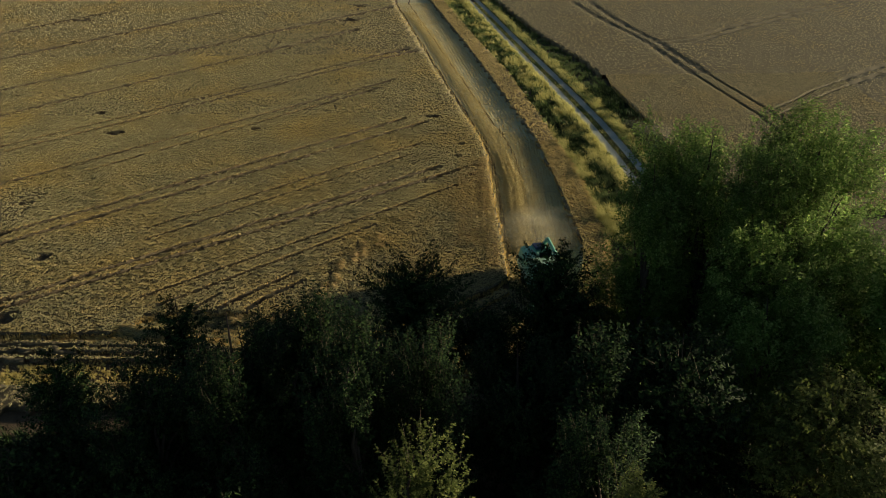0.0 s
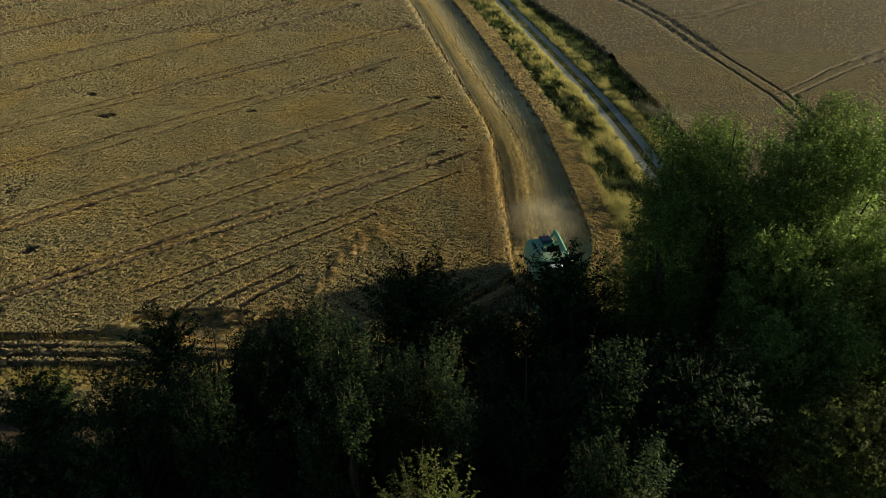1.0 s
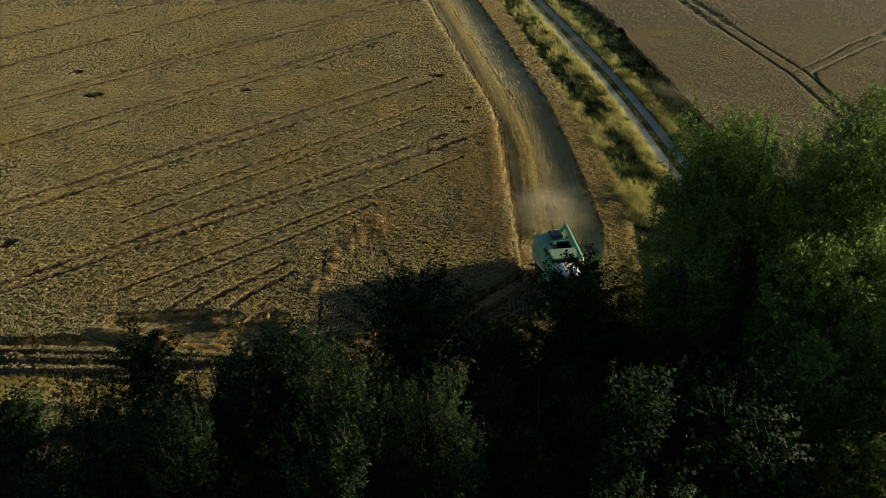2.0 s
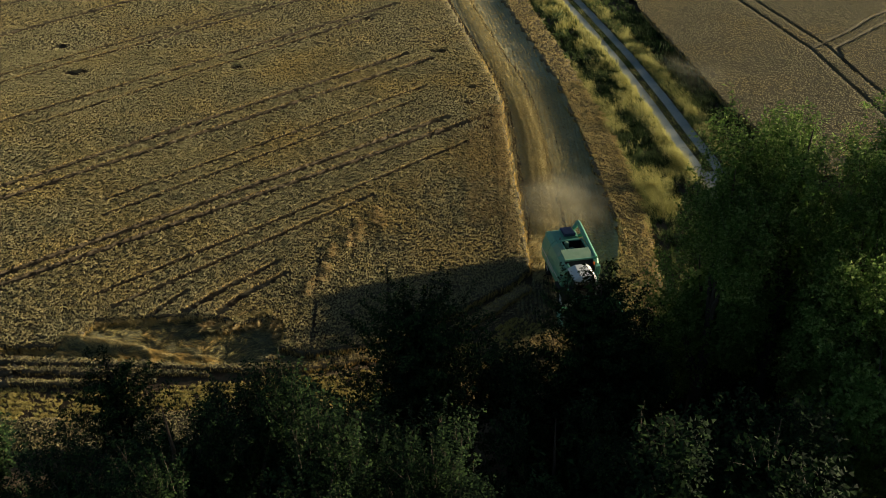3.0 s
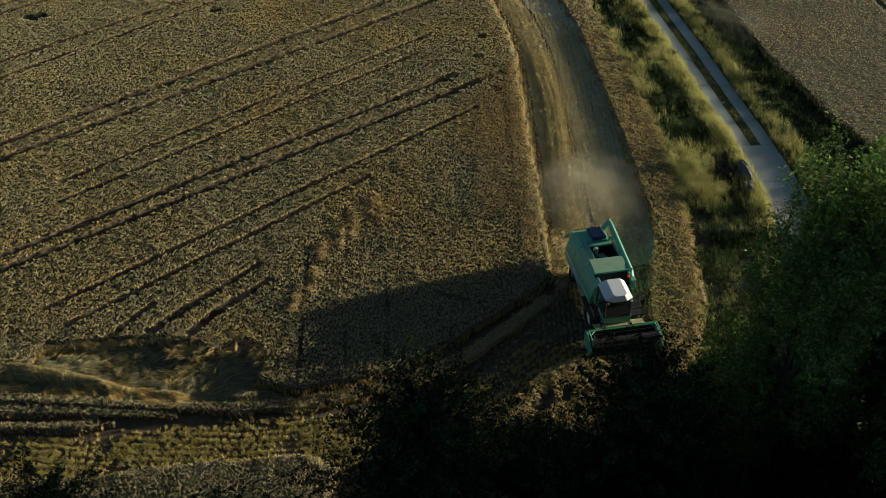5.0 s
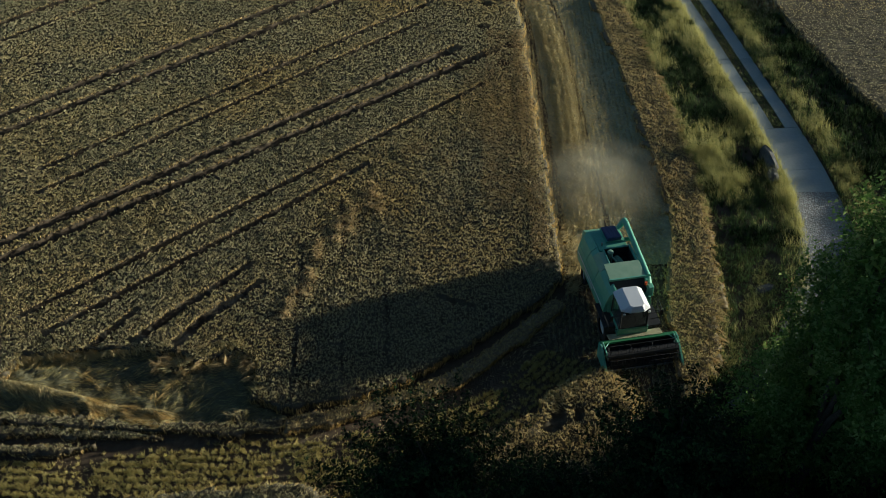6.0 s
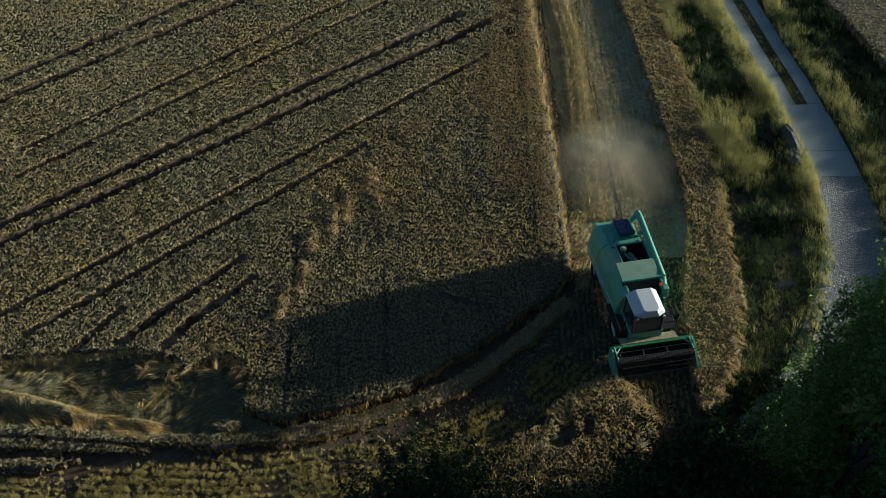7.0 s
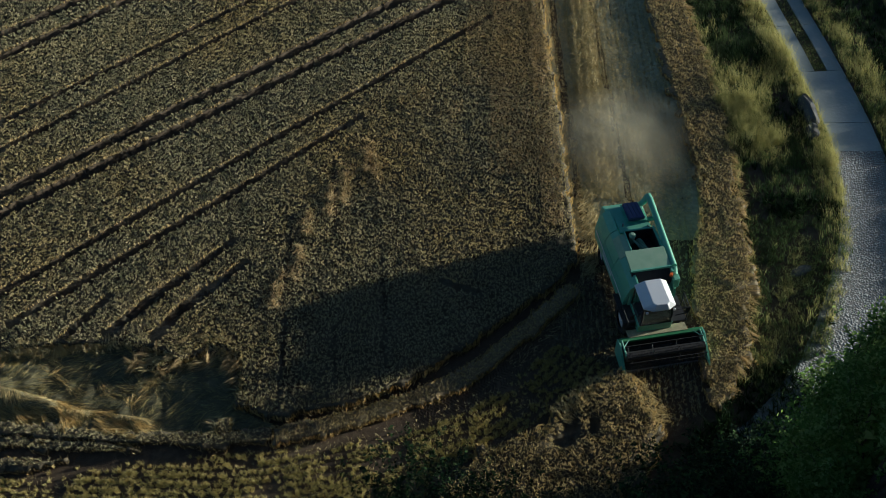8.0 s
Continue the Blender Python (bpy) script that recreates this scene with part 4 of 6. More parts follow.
# ---- verges ----
def verge(name, label, poly, density, tall, mat, seed, clump=14, keep=None, lean=0.6, wide=0.018, wind=(-0.35, 0.0)):
    """Grass in tufts of thin blades; keep gives the chance that a tuft stands at x, y."""
    rng = np.random.default_rng(seed)
    x, y = scatter(poly, density, rng)
    if keep is not None:
        k = rng.uniform(0, 1, len(x)) < keep(x, y)
        x, y = x[k], y[k]
    size = 0.5 + 1.0 * vnoise(x, y, 1.4, seed + 3)
    x, y, size = np.repeat(x, clump), np.repeat(y, clump), np.repeat(size, clump)
    n = len(x)
    az, out = rng.uniform(0, 2 * np.pi, n), rng.uniform(0.05, 1, n) * lean
    root = np.stack([x + rng.normal(0, 0.09, n), y + rng.normal(0, 0.09, n), np.zeros(n)], -1)
    turn = 2.5 * (vnoise(x, y, 3.0, seed + 5) - 0.5)
    way = np.stack([np.cos(az) * out + wind[0] * np.cos(turn), np.sin(az) * out + wind[0] * np.sin(turn) + wind[1], np.ones(n)], -1)
    far = np.where(y > 110, 1.8, 1.0)
    return tagged(new(name, blades(name, root, way, tall * size * rng.uniform(0.5, 1.25, n), wide * far * rng.uniform(0.6, 1.4, n), mat, rng)), label, "grass", kind="stuff")


def beside(line, d0, d1, y0, y1):
    """The band from d0 to d1 metres right of a line, between two distances ahead."""
    ys = np.linspace(y0, y1, 40)
    return [(along(line, y) + d0, y) for y in ys] + [(along(line, y) + d1, y) for y in ys[::-1]]


LEFT_NEAR = [(along(STRIP_R, y) + 0.1, y) for y in np.linspace(60, 112, 30)] + [(along(ROAD, y) - 1.5, y) for y in np.linspace(112, 62, 30)]
LEFT_FAR = [(along(STRIP_R, y) + 0.1, y) for y in np.linspace(112, 205, 12)] + [(along(ROAD, y) - 1.5, y) for y in np.linspace(205, 112, 12)]
road_x = lambda y: np.interp(y, [p[1] for p in ROAD], [p[0] for p in ROAD])
strip_x = lambda y: np.interp(y, [p[1] for p in STRIP_R], [p[0] for p in STRIP_R])
patchy = lambda x, y: np.clip((vnoise(x, y, 2.6, 91) - np.where(y > 86, 0.47, 0.62)) * 4, 0.03, 1)
hollow = lambda x, y: np.clip(1.4 - np.hypot((x - 16.3) / 1.3, (y - 72.8) / 2.8), 0, 1)
ditch = lambda x, y: np.clip(1.5 - np.hypot((x - 19.6) / 0.9, (y - 80.4) / 2.2) * 1.2, 0, 1)
by_road = lambda x, y: np.clip(1.15 - (road_x(y) - 1.5 - x) / 1.7, 0, 1) * np.where(y > 67, 1, 0.4)
by_strip = lambda x, y: np.clip(0.9 - (x - strip_x(y)) / 0.9, 0, 1) * 0.6
path = lambda x, y: np.clip(1.4 - near_line([(13.6, 59.8), (15.2, 63), (16.8, 66.5), (18.4, 69.6)], x, y) / 0.9, 0, 1)
tuft = lambda x, y: np.clip(1.5 - np.hypot(x - 17.0, (y - 78.8) * 0.5) / 1.5, 0, 1)
WET = [(18.4, 88), (16.9, 98), (15.1, 107.6), (13.2, 118), (9.9, 141), (3, 180)]
wet = lambda x, y: np.clip(1.4 - near_line(WET, x, y) / 0.75 + 0.9 * (vnoise(x, y, 1.6, 84) - 0.5), 0, 1)
dry = lambda x, y: (1 - 0.92 * wet(x, y)) * np.clip(np.maximum.reduce([patchy(x, y) * 0.6, by_road(x, y), by_strip(x, y), tuft(x, y)]) * (1 - 0.9 * hollow(x, y)) * (1 - ditch(x, y)) * np.where(y < 72, 0.3, 1), 0, 1)
verge("verge_grass", "dark green rough grass and weeds on the verge", LEFT_NEAR, 26, 0.42, M_GRASS, 93, clump=14, wide=0.022, keep=lambda x, y: np.clip((1 - 0.6 * by_road(x, y) - ditch(x, y) - 0.8 * tuft(x, y) - 0.8 * path(x, y)) * (1 - 0.65 * hollow(x, y)), 0, 1))
verge("verge_grass", "tall dry golden grass in clumps on the verge", LEFT_NEAR, 40, 0.75, M_DRY, 95, clump=16, keep=dry)
verge("verge_grass", "trodden dry grass on the corner path", ribbon([(13.6, 59.8), (15.2, 63), (16.8, 66.5), (18.4, 69.6)], 0.8), 40, 0.3, M_DRY, 92, clump=12, lean=1.0, keep=lambda x, y: 0.25 + 0.75 * path(x, y))
verge("verge_grass", "thick clump of tall pale golden grass", ribbon([(16.3, 81.2), (17.0, 79), (17.9, 76.8)], 1.0), 70, 0.9, M_DRY, 94, clump=12, lean=0.8)
verge("verge_weeds", "dark broad-leaved weeds in the verge hollows", LEFT_NEAR, 9, 0.6, M_LEAF_DARK, 96, clump=12, wide=0.07, lean=1.2, keep=lambda x, y: np.clip((vnoise(x, y, 2.0, 88) - 0.5) * 4 + hollow(x, y) + wet(x, y) - 2 * path(x, y), 0, 1))
verge("verge_grass", "rough green grass on the distant verge", LEFT_FAR, 6, 0.55, M_GRASS, 97, wide=0.05)
verge("verge_grass", "dry golden grass on the distant verge", LEFT_FAR, 11, 0.85, M_DRY, 99, keep=dry, wide=0.04)
EDGE = [(x - 0.1, y) for x, y in RIGHT if y > 75][1:11]
RIGHT_VERGE = [(along(ROAD, y) + 1.5, y) for y in np.linspace(66, 205, 50)] + [(np.interp(y, [p[1] for p in EDGE[::-1]], [p[0] for p in EDGE[::-1]]), y) for y in np.linspace(205, 66, 50)]
outer = lambda x, y: np.clip((x - road_x(y) - 3.3) * 1.2, 0, 1) * np.clip(0.3 + 1.4 * (vnoise(x, y, 1.8, 87) - 0.2), 0, 1)
ridge = lambda x, y: np.clip(1.2 - abs(x - 1.1 - 1.5 - road_x(y)) / 1.1, 0, 1)
verge("verge_grass", "dark green weeds in the ditch along the road", RIGHT_VERGE, 12, 0.5, M_GRASS, 101, wide=0.026, clump=13, keep=lambda x, y: np.where(y > 110, 0.5, 1.0))
verge("verge_grass", "tall golden-green grass ridge along the road", RIGHT_VERGE, 28, 0.6, M_DRY, 103, keep=lambda x, y: ridge(x, y) * np.where(y > 120, 0.5, 1))
verge("verge_weeds", "dark nettles on the far side of the ditch", RIGHT_VERGE, 9, 0.65, M_LEAF_DARK, 104, clump=12, wide=0.06, lean=1.1, keep=lambda x, y: outer(x, y) * (y < 130))
MIDDLE = beside(ROAD, -0.4, 0.4, 84.1, 200)
verge("verge_grass", "short worn grass between the concrete strips", MIDDLE, 34, 0.16, M_DRY, 105, clump=5)
verge("verge_grass", "short green grass between the concrete strips", MIDDLE, 50, 0.15, M_GRASS, 107, clump=6)


# ---- trees ----
def tube_mesh(name, paths, mat, sides=7):
    """Tapered tubes: each path is a list of (point, radius)."""
    vs, fs = [], []
    for path in paths:
        first = len(vs)
        for k, (p, r) in enumerate(path):
            d = (Vector(path[min(k + 1, len(path) - 1)][0]) - Vector(path[max(k - 1, 0)][0])).normalized()
            a = d.orthogonal().normalized()
            b = d.cross(a)
            for i in range(sides):
                t = 2 * math.pi * i / sides
                vs.append(Vector(p) + (a * math.cos(t) + b * math.sin(t)) * r)
        for k in range(len(path) - 1):
            for i in range(sides):
                j = (i + 1) % sides
                fs.append((first + k * sides + i, first + k * sides + j, first + (k + 1) * sides + j, first + (k + 1) * sides + i))
    me = mesh_of(name, np.array([tuple(v) for v in vs]), np.array(fs), mat)
    me.shade_smooth()
    return me


def tree(label, x, y, height, radius, mat, seed, low=0.25, twigs=900, leaves=12, leaf=0.22, style="round", turn=0.0, twig_len=1.1, name="tree", fluff=1.0, shoots=0.55, fill=700):
    """A tree with a tapered trunk, limbs, and a crown of leafy twigs. style: round, or cone for a spired crown of long boughs."""
    rng = np.random.default_rng(seed)
    rnd = random.Random(seed)
    t = thing(name, label, name, group="shrubs under the trees" if name == "shrub" else "trees of the hedge row", at=pose(x, y, 0, 0, 0, turn))
    z0 = height * low
    trunk = [((0, 0, -0.1), height * 0.017 + 0.06)]
    for k in range(1, 7):
        trunk.append(((rnd.uniform(-0.2, 0.2) * k / 3, rnd.uniform(-0.2, 0.2) * k / 3, height * 0.92 * k / 6), (height * 0.017 + 0.06) * (1 - k / 6.4)))
    piece("trunk", tube_mesh("trunk", [trunk], M_BARK, 9), t)
    # twig origins: on a lumpy crown
    n = twigs
    if style == "round":
        count = 30 if twigs > 2000 else 18
        lumps = [(rng.normal(0, 1, 3), rng.uniform(0.24, 0.40) * (0.8 if count > 20 else 1)) for _ in range(count)]
        pts = []
        for d, r in lumps:
            d = d / np.linalg.norm(d)
            d[2] = d[2] * 0.9 + 0.15
            c = d * rng.uniform(0.48, 0.78)
            q = rng.normal(0, 1, (n // count, 3))
            q /= np.linalg.norm(q, axis=1, keepdims=True)
            pts.append(c + q * r * rng.uniform(0.6, 1, (len(q), 1)))
        p = np.concatenate(pts)
        half = (height - z0) / 2
        p = p * [radius, radius, half] + [0, 0, z0 + half]
        mid = np.array([0, 0, z0 + half * 0.7])
        way = (p - mid) / np.linalg.norm(p - mid, axis=1, keepdims=True) + rng.normal(0, 0.35, p.shape)
        way[:, 2] += shoots
        ends = [c for c, _ in [((d / np.linalg.norm(d) * 0.5) * [radius, radius, half] + [0, 0, z0 + half], r) for d, r in lumps]]
    else:
        nb = n // 11                                       # boughs in loose tiers, with side twigs along each
        u = np.linspace(0.03, 1, nb) ** 0.8 + rng.normal(0, 0.015, nb)
        zz = z0 + (height * 0.93 - z0) * (1 - u)
        az = np.arange(nb) * 2.399 + rng.normal(0, 0.2, nb)
        reach = radius * (0.16 + 1.0 * np.clip(u, 0, 1) ** 0.55) * rng.uniform(0.55, 1.1, nb)
        q = np.repeat(np.arange(nb), 11)
        s = np.tile(np.linspace(0.2, 1.0, 11), nb)
        rr = reach[q] * s
        taper = 1.15 - 0.8 * s[:, None]
        p = np.stack([np.cos(az[q]) * rr, np.sin(az[q]) * rr, zz[q] + reach[q] * (0.6 * s**1.3)], -1)
        turn_ = az[q] + np.tile(np.where(np.arange(11) % 2, 0.8, -0.8), nb) * (1.05 - 0.7 * s)
        way = np.stack([np.cos(turn_), np.sin(turn_), np.full(len(q), 0.42)], -1) + rng.normal(0, 0.15, (len(q), 3))
        ends = [(math.cos(a) * radius * (1 - h) * 0.7, math.sin(a) * radius * (1 - h) * 0.7, z0 + (height - z0) * h * 0.95) for a, h in ((k * 2.4, k / 15) for k in range(14))]
    way /= np.linalg.norm(way, axis=1, keepdims=True)
    limbs = []
    for e in ends:
        e = Vector(e)
        s = min(0.8, max(0.12, (e.z / height) * 0.62))
        a = Vector(trunk[0][0]).lerp(Vector(trunk[-1][0]), s)
        m = a.lerp(e, 0.5) + Vector((rnd.uniform(-0.3, 0.3), rnd.uniform(-0.3, 0.3), 0.25))
        limbs.append([(a, height * 0.008 + 0.02), (m, height * 0.005 + 0.015), (e, 0.02)])
    for limb in limbs:
        piece("limb", tube_mesh("limb", [limb], M_BARK, 5), t)
    # leaves along both sides of each twig
    m = len(p)
    ln = twig_len * rng.uniform(0.5, 1.2, (m, 1)) * (taper * 0.75 if style == "cone" else 1.0)
    s = np.repeat(np.linspace(0.0, 1.0, leaves)[None, :], m, 0) + rng.normal(0, 0.03, (m, leaves))
    c = p[:, None, :] + way[:, None, :] * (s * ln)[..., None]
    c[..., 2] -= 0.16 * (s * ln) ** 2
    c += rng.normal(0, 0.085, c.shape) * (1.15 - 0.6 * s)[..., None] * (1.6 if style == "round" else 1.0) * fluff
    c = c.reshape(-1, 3)
    k = len(c)
    face = np.repeat(way, leaves, 0) * 0.8 + rng.normal(0, 0.5, (k, 3)) + [0, 0, 0.35]
    face /= np.linalg.norm(face, axis=1, keepdims=True)
    a = np.cross(face, rng.normal(0, 1, (k, 3)))
    a /= np.linalg.norm(a, axis=1, keepdims=True)
    b = np.cross(face, a)
    size = leaf * rng.uniform(0.6, 1.25, (k, 1))
    v = np.concatenate([c - a * size * 0.62 - b * size * 0.1, c + a * size * 0.5 - b * size * 0.38, c + b * size * 0.42], 1).reshape(-1, 3)
    out = 0.6 * np.repeat(way, leaves, 0) + 0.4 * np.repeat(p - p.mean(0), leaves, 0) / radius + 0.8 * face
    # the shaded inner leaves, which close the crown
    q = p[rng.integers(0, len(p), fill)]
    axis = q * [0, 0, 0.85] + [0, 0, z0 * 0.15]
    q = axis + (q - axis) * rng.uniform(0.1, 0.72, (fill, 1))
    big = rng.uniform(0.16, 0.30, (fill, 1)) * min(1.0, radius / 3.5)
    e1 = rng.normal(0, 1, (fill, 3))
    e1 /= np.linalg.norm(e1, axis=1, keepdims=True)
    e2 = np.cross(e1, rng.normal(0, 1, (fill, 3)))
    e2 /= np.linalg.norm(e2, axis=1, keepdims=True)
    v = np.concatenate([v, np.concatenate([q - e1 * big, q + e1 * big * 0.7 - e2 * big * 0.5, q + e2 * big * 0.8], 1).reshape(-1, 3)])
    out = np.concatenate([out, np.cross(e1, e2)])
    k += fill
    me = mesh_of("crown", v, np.arange(3 * k).reshape(k, 3), mat)
    me.normals_split_custom_set_from_vertices(np.repeat(out / np.linalg.norm(out, axis=1, keepdims=True), 3, 0))
    piece("crown", me, t, label="dense leafy crown with gaps")
    # thin twigs
    k = len(p)
    side = np.cross(way, rng.normal(0, 1, way.shape))
    side *= 0.012 / np.linalg.norm(side, axis=1, keepdims=True)
    v = np.concatenate([p - side, p + side, p + way * ln], 1).reshape(-1, 3)
    tagged(piece("brushwood", mesh_of("brushwood", v, np.arange(3 * k).reshape(k, 3), M_BARK), t), kind="stuff")
    return t


BROAD, SPIRE, PALE = "tall broad-leaved tree with loose green crown", "dark feathery tree with a pointed crown", "pale yellow-green tree with upright leafy twigs"
# the tall group over the road
tree(BROAD, 23.4, 51.8, 21.0, 6.2, M_LEAF, 201, low=0.06, twigs=3600, leaves=24, leaf=0.15, twig_len=1.4, fill=2600)
tree(BROAD, 17.0, 52.0, 20.4, 5.2, M_LEAF, 202, low=0.07, twigs=3200, leaves=24, leaf=0.15, twig_len=1.4, fill=2600)
tree(BROAD, 19.6, 48.6, 19.8, 4.4, M_LEAF, 230, low=0.08, twigs=2200, leaves=22, leaf=0.155, twig_len=1.3, fill=1600)
tree(BROAD, 13.1, 51.0, 18.9, 3.3, M_LEAF, 203, low=0.07, twigs=1900, leaves=22, leaf=0.15, twig_len=1.2, fill=2600)
tree(BROAD, 32.5, 56.4, 9.5, 4.2, M_LEAF, 204, low=0.07, twigs=900, leaves=22, leaf=0.155, twig_len=1.3, fill=1600)
tree("lower broad-leaved tree at the edge of the field", 15.4, 55.0, 10.4, 2.3, M_LEAF, 205, low=0.05, twigs=1500, leaves=19, leaf=0.18)
tree("lower broad-leaved tree at the edge of the field", 19.0, 44.5, 12.5, 4.6, M_LEAF, 206, low=0.05, twigs=1300, leaves=19, leaf=0.18)
tree("lower broad-leaved tree in deep shade", 20.0, 37.5, 10.8, 4.2, M_LEAF_PALE, 207, low=0.04, twigs=1200, leaves=12, leaf=0.22)
tree("lower broad-leaved tree in deep shade", 28.0, 46.0, 14.0, 5.0, M_LEAF, 208, low=0.05, twigs=1300, leaves=12, leaf=0.23)
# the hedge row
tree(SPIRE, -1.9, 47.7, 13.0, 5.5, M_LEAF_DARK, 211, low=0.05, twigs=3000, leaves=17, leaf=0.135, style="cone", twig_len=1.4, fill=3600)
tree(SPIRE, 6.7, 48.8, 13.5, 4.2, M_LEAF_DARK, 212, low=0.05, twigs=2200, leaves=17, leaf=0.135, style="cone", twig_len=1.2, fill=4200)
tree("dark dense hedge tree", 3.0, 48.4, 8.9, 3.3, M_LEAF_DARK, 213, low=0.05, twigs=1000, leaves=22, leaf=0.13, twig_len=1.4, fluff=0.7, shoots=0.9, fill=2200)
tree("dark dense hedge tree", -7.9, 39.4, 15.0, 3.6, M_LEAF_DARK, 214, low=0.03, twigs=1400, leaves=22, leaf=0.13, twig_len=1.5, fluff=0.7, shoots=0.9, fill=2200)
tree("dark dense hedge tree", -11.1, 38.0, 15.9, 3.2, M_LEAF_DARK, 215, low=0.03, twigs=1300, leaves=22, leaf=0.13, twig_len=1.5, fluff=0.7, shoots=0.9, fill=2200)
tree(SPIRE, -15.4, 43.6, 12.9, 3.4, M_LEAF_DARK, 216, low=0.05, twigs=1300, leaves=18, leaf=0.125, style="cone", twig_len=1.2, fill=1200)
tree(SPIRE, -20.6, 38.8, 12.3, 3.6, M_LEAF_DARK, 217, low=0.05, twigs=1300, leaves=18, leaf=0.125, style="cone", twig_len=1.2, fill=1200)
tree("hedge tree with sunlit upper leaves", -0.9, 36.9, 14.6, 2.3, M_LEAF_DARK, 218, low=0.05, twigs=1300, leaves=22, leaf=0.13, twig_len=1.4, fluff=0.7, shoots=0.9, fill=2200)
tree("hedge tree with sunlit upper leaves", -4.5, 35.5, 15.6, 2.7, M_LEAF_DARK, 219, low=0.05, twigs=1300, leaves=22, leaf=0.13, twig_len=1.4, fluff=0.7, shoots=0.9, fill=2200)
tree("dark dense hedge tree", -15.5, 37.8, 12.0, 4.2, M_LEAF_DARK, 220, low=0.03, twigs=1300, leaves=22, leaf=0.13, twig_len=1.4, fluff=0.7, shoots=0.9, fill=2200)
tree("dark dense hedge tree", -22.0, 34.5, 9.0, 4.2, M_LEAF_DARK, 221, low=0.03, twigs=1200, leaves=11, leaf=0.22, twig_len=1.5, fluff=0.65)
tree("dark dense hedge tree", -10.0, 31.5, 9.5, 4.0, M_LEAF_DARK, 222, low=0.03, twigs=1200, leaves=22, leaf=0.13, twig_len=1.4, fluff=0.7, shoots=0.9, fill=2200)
# Near-black tree standing in for the shaded depth beside the tall group.
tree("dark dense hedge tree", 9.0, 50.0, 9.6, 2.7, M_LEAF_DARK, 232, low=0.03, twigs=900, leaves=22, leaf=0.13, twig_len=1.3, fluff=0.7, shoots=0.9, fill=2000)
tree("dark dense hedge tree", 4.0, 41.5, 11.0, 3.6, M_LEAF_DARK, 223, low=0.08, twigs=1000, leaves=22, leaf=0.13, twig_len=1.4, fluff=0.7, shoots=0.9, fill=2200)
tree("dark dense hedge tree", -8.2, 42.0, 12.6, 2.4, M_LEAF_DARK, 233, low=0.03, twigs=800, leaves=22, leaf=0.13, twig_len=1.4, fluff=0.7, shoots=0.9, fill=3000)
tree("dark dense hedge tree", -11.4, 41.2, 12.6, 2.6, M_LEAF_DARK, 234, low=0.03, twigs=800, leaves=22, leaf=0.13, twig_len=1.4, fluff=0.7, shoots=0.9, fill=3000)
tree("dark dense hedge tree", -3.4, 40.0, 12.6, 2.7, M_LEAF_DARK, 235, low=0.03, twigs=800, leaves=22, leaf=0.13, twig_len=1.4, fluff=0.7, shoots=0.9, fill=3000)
# Added here, with the neighbours at 4, 41.5 and 13, 40 raised, as shade.
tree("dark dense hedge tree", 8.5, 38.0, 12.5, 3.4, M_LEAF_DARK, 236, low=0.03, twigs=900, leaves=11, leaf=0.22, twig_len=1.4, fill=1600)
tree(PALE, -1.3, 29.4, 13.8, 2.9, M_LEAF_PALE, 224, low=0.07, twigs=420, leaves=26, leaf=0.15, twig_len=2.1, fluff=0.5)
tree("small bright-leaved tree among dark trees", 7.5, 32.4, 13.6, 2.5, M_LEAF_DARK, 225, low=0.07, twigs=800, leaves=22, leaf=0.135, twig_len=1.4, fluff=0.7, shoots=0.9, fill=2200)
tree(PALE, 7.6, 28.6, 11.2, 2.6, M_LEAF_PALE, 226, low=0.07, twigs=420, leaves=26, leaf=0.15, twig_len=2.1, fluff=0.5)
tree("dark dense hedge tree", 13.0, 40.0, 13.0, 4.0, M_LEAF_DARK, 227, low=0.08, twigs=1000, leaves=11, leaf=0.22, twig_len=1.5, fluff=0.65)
tree(BROAD, 20.8, 53.6, 11.0, 3.4, M_LEAF, 228, low=0.05, twigs=1300, leaves=19, leaf=0.18)
# unseen trees added off to the right, to shade the hedge row
for k, (x, y, h, r) in enumerate(((42, 52, 18, 6), (38, 44, 13, 6), (36, 35, 17, 6))):
    tree("added out-of-view tree that shades the hedge", x, y, h, r, M_LEAF_DARK, 240 + k, low=0.03, twigs=900, leaves=11, leaf=0.31)


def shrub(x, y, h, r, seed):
    # Leaf colour near black, so the shade under the trees is painted in.
    tree("low shrub under the trees with shade-darkened leaves", x, y, h, r, M_LEAF_DARK, seed, low=0.0, twigs=240, leaves=11, leaf=0.2, name="shrub", twig_len=0.8, fill=300)


SHRUBS_NEAR = [(9.5, 47, 4, 2.4), (13, 45.5, 4.5, 2.6), (10, 41, 4.5, 2.6), (16, 42, 4, 2.4), (5.5, 45.5, 4, 2.2), (4.5, 36, 5, 2.6), (-4.5, 42, 5, 2.8), (-4, 33.5, 5.5, 2.8), (12, 36, 5, 2.6), (15, 33, 5, 2.8), (22.5, 48, 5, 2.8), (18, 54.5, 4, 2.4), (11.8, 54.5, 3.4, 1.9), (23.4, 59.4, 2.6, 2.0), (26, 57, 5, 2.6), (13.4, 56.0, 1.8, 1.5), (11.4, 55.2, 2.2, 1.5), (10.0, 53.6, 2.4, 1.6), (15.6, 54.0, 4.5, 2.2), (18.6, 55.6, 3.6, 1.8), (15.9, 55.9, 2.8, 1.5), (14.8, 53.0, 4.2, 1.8)]
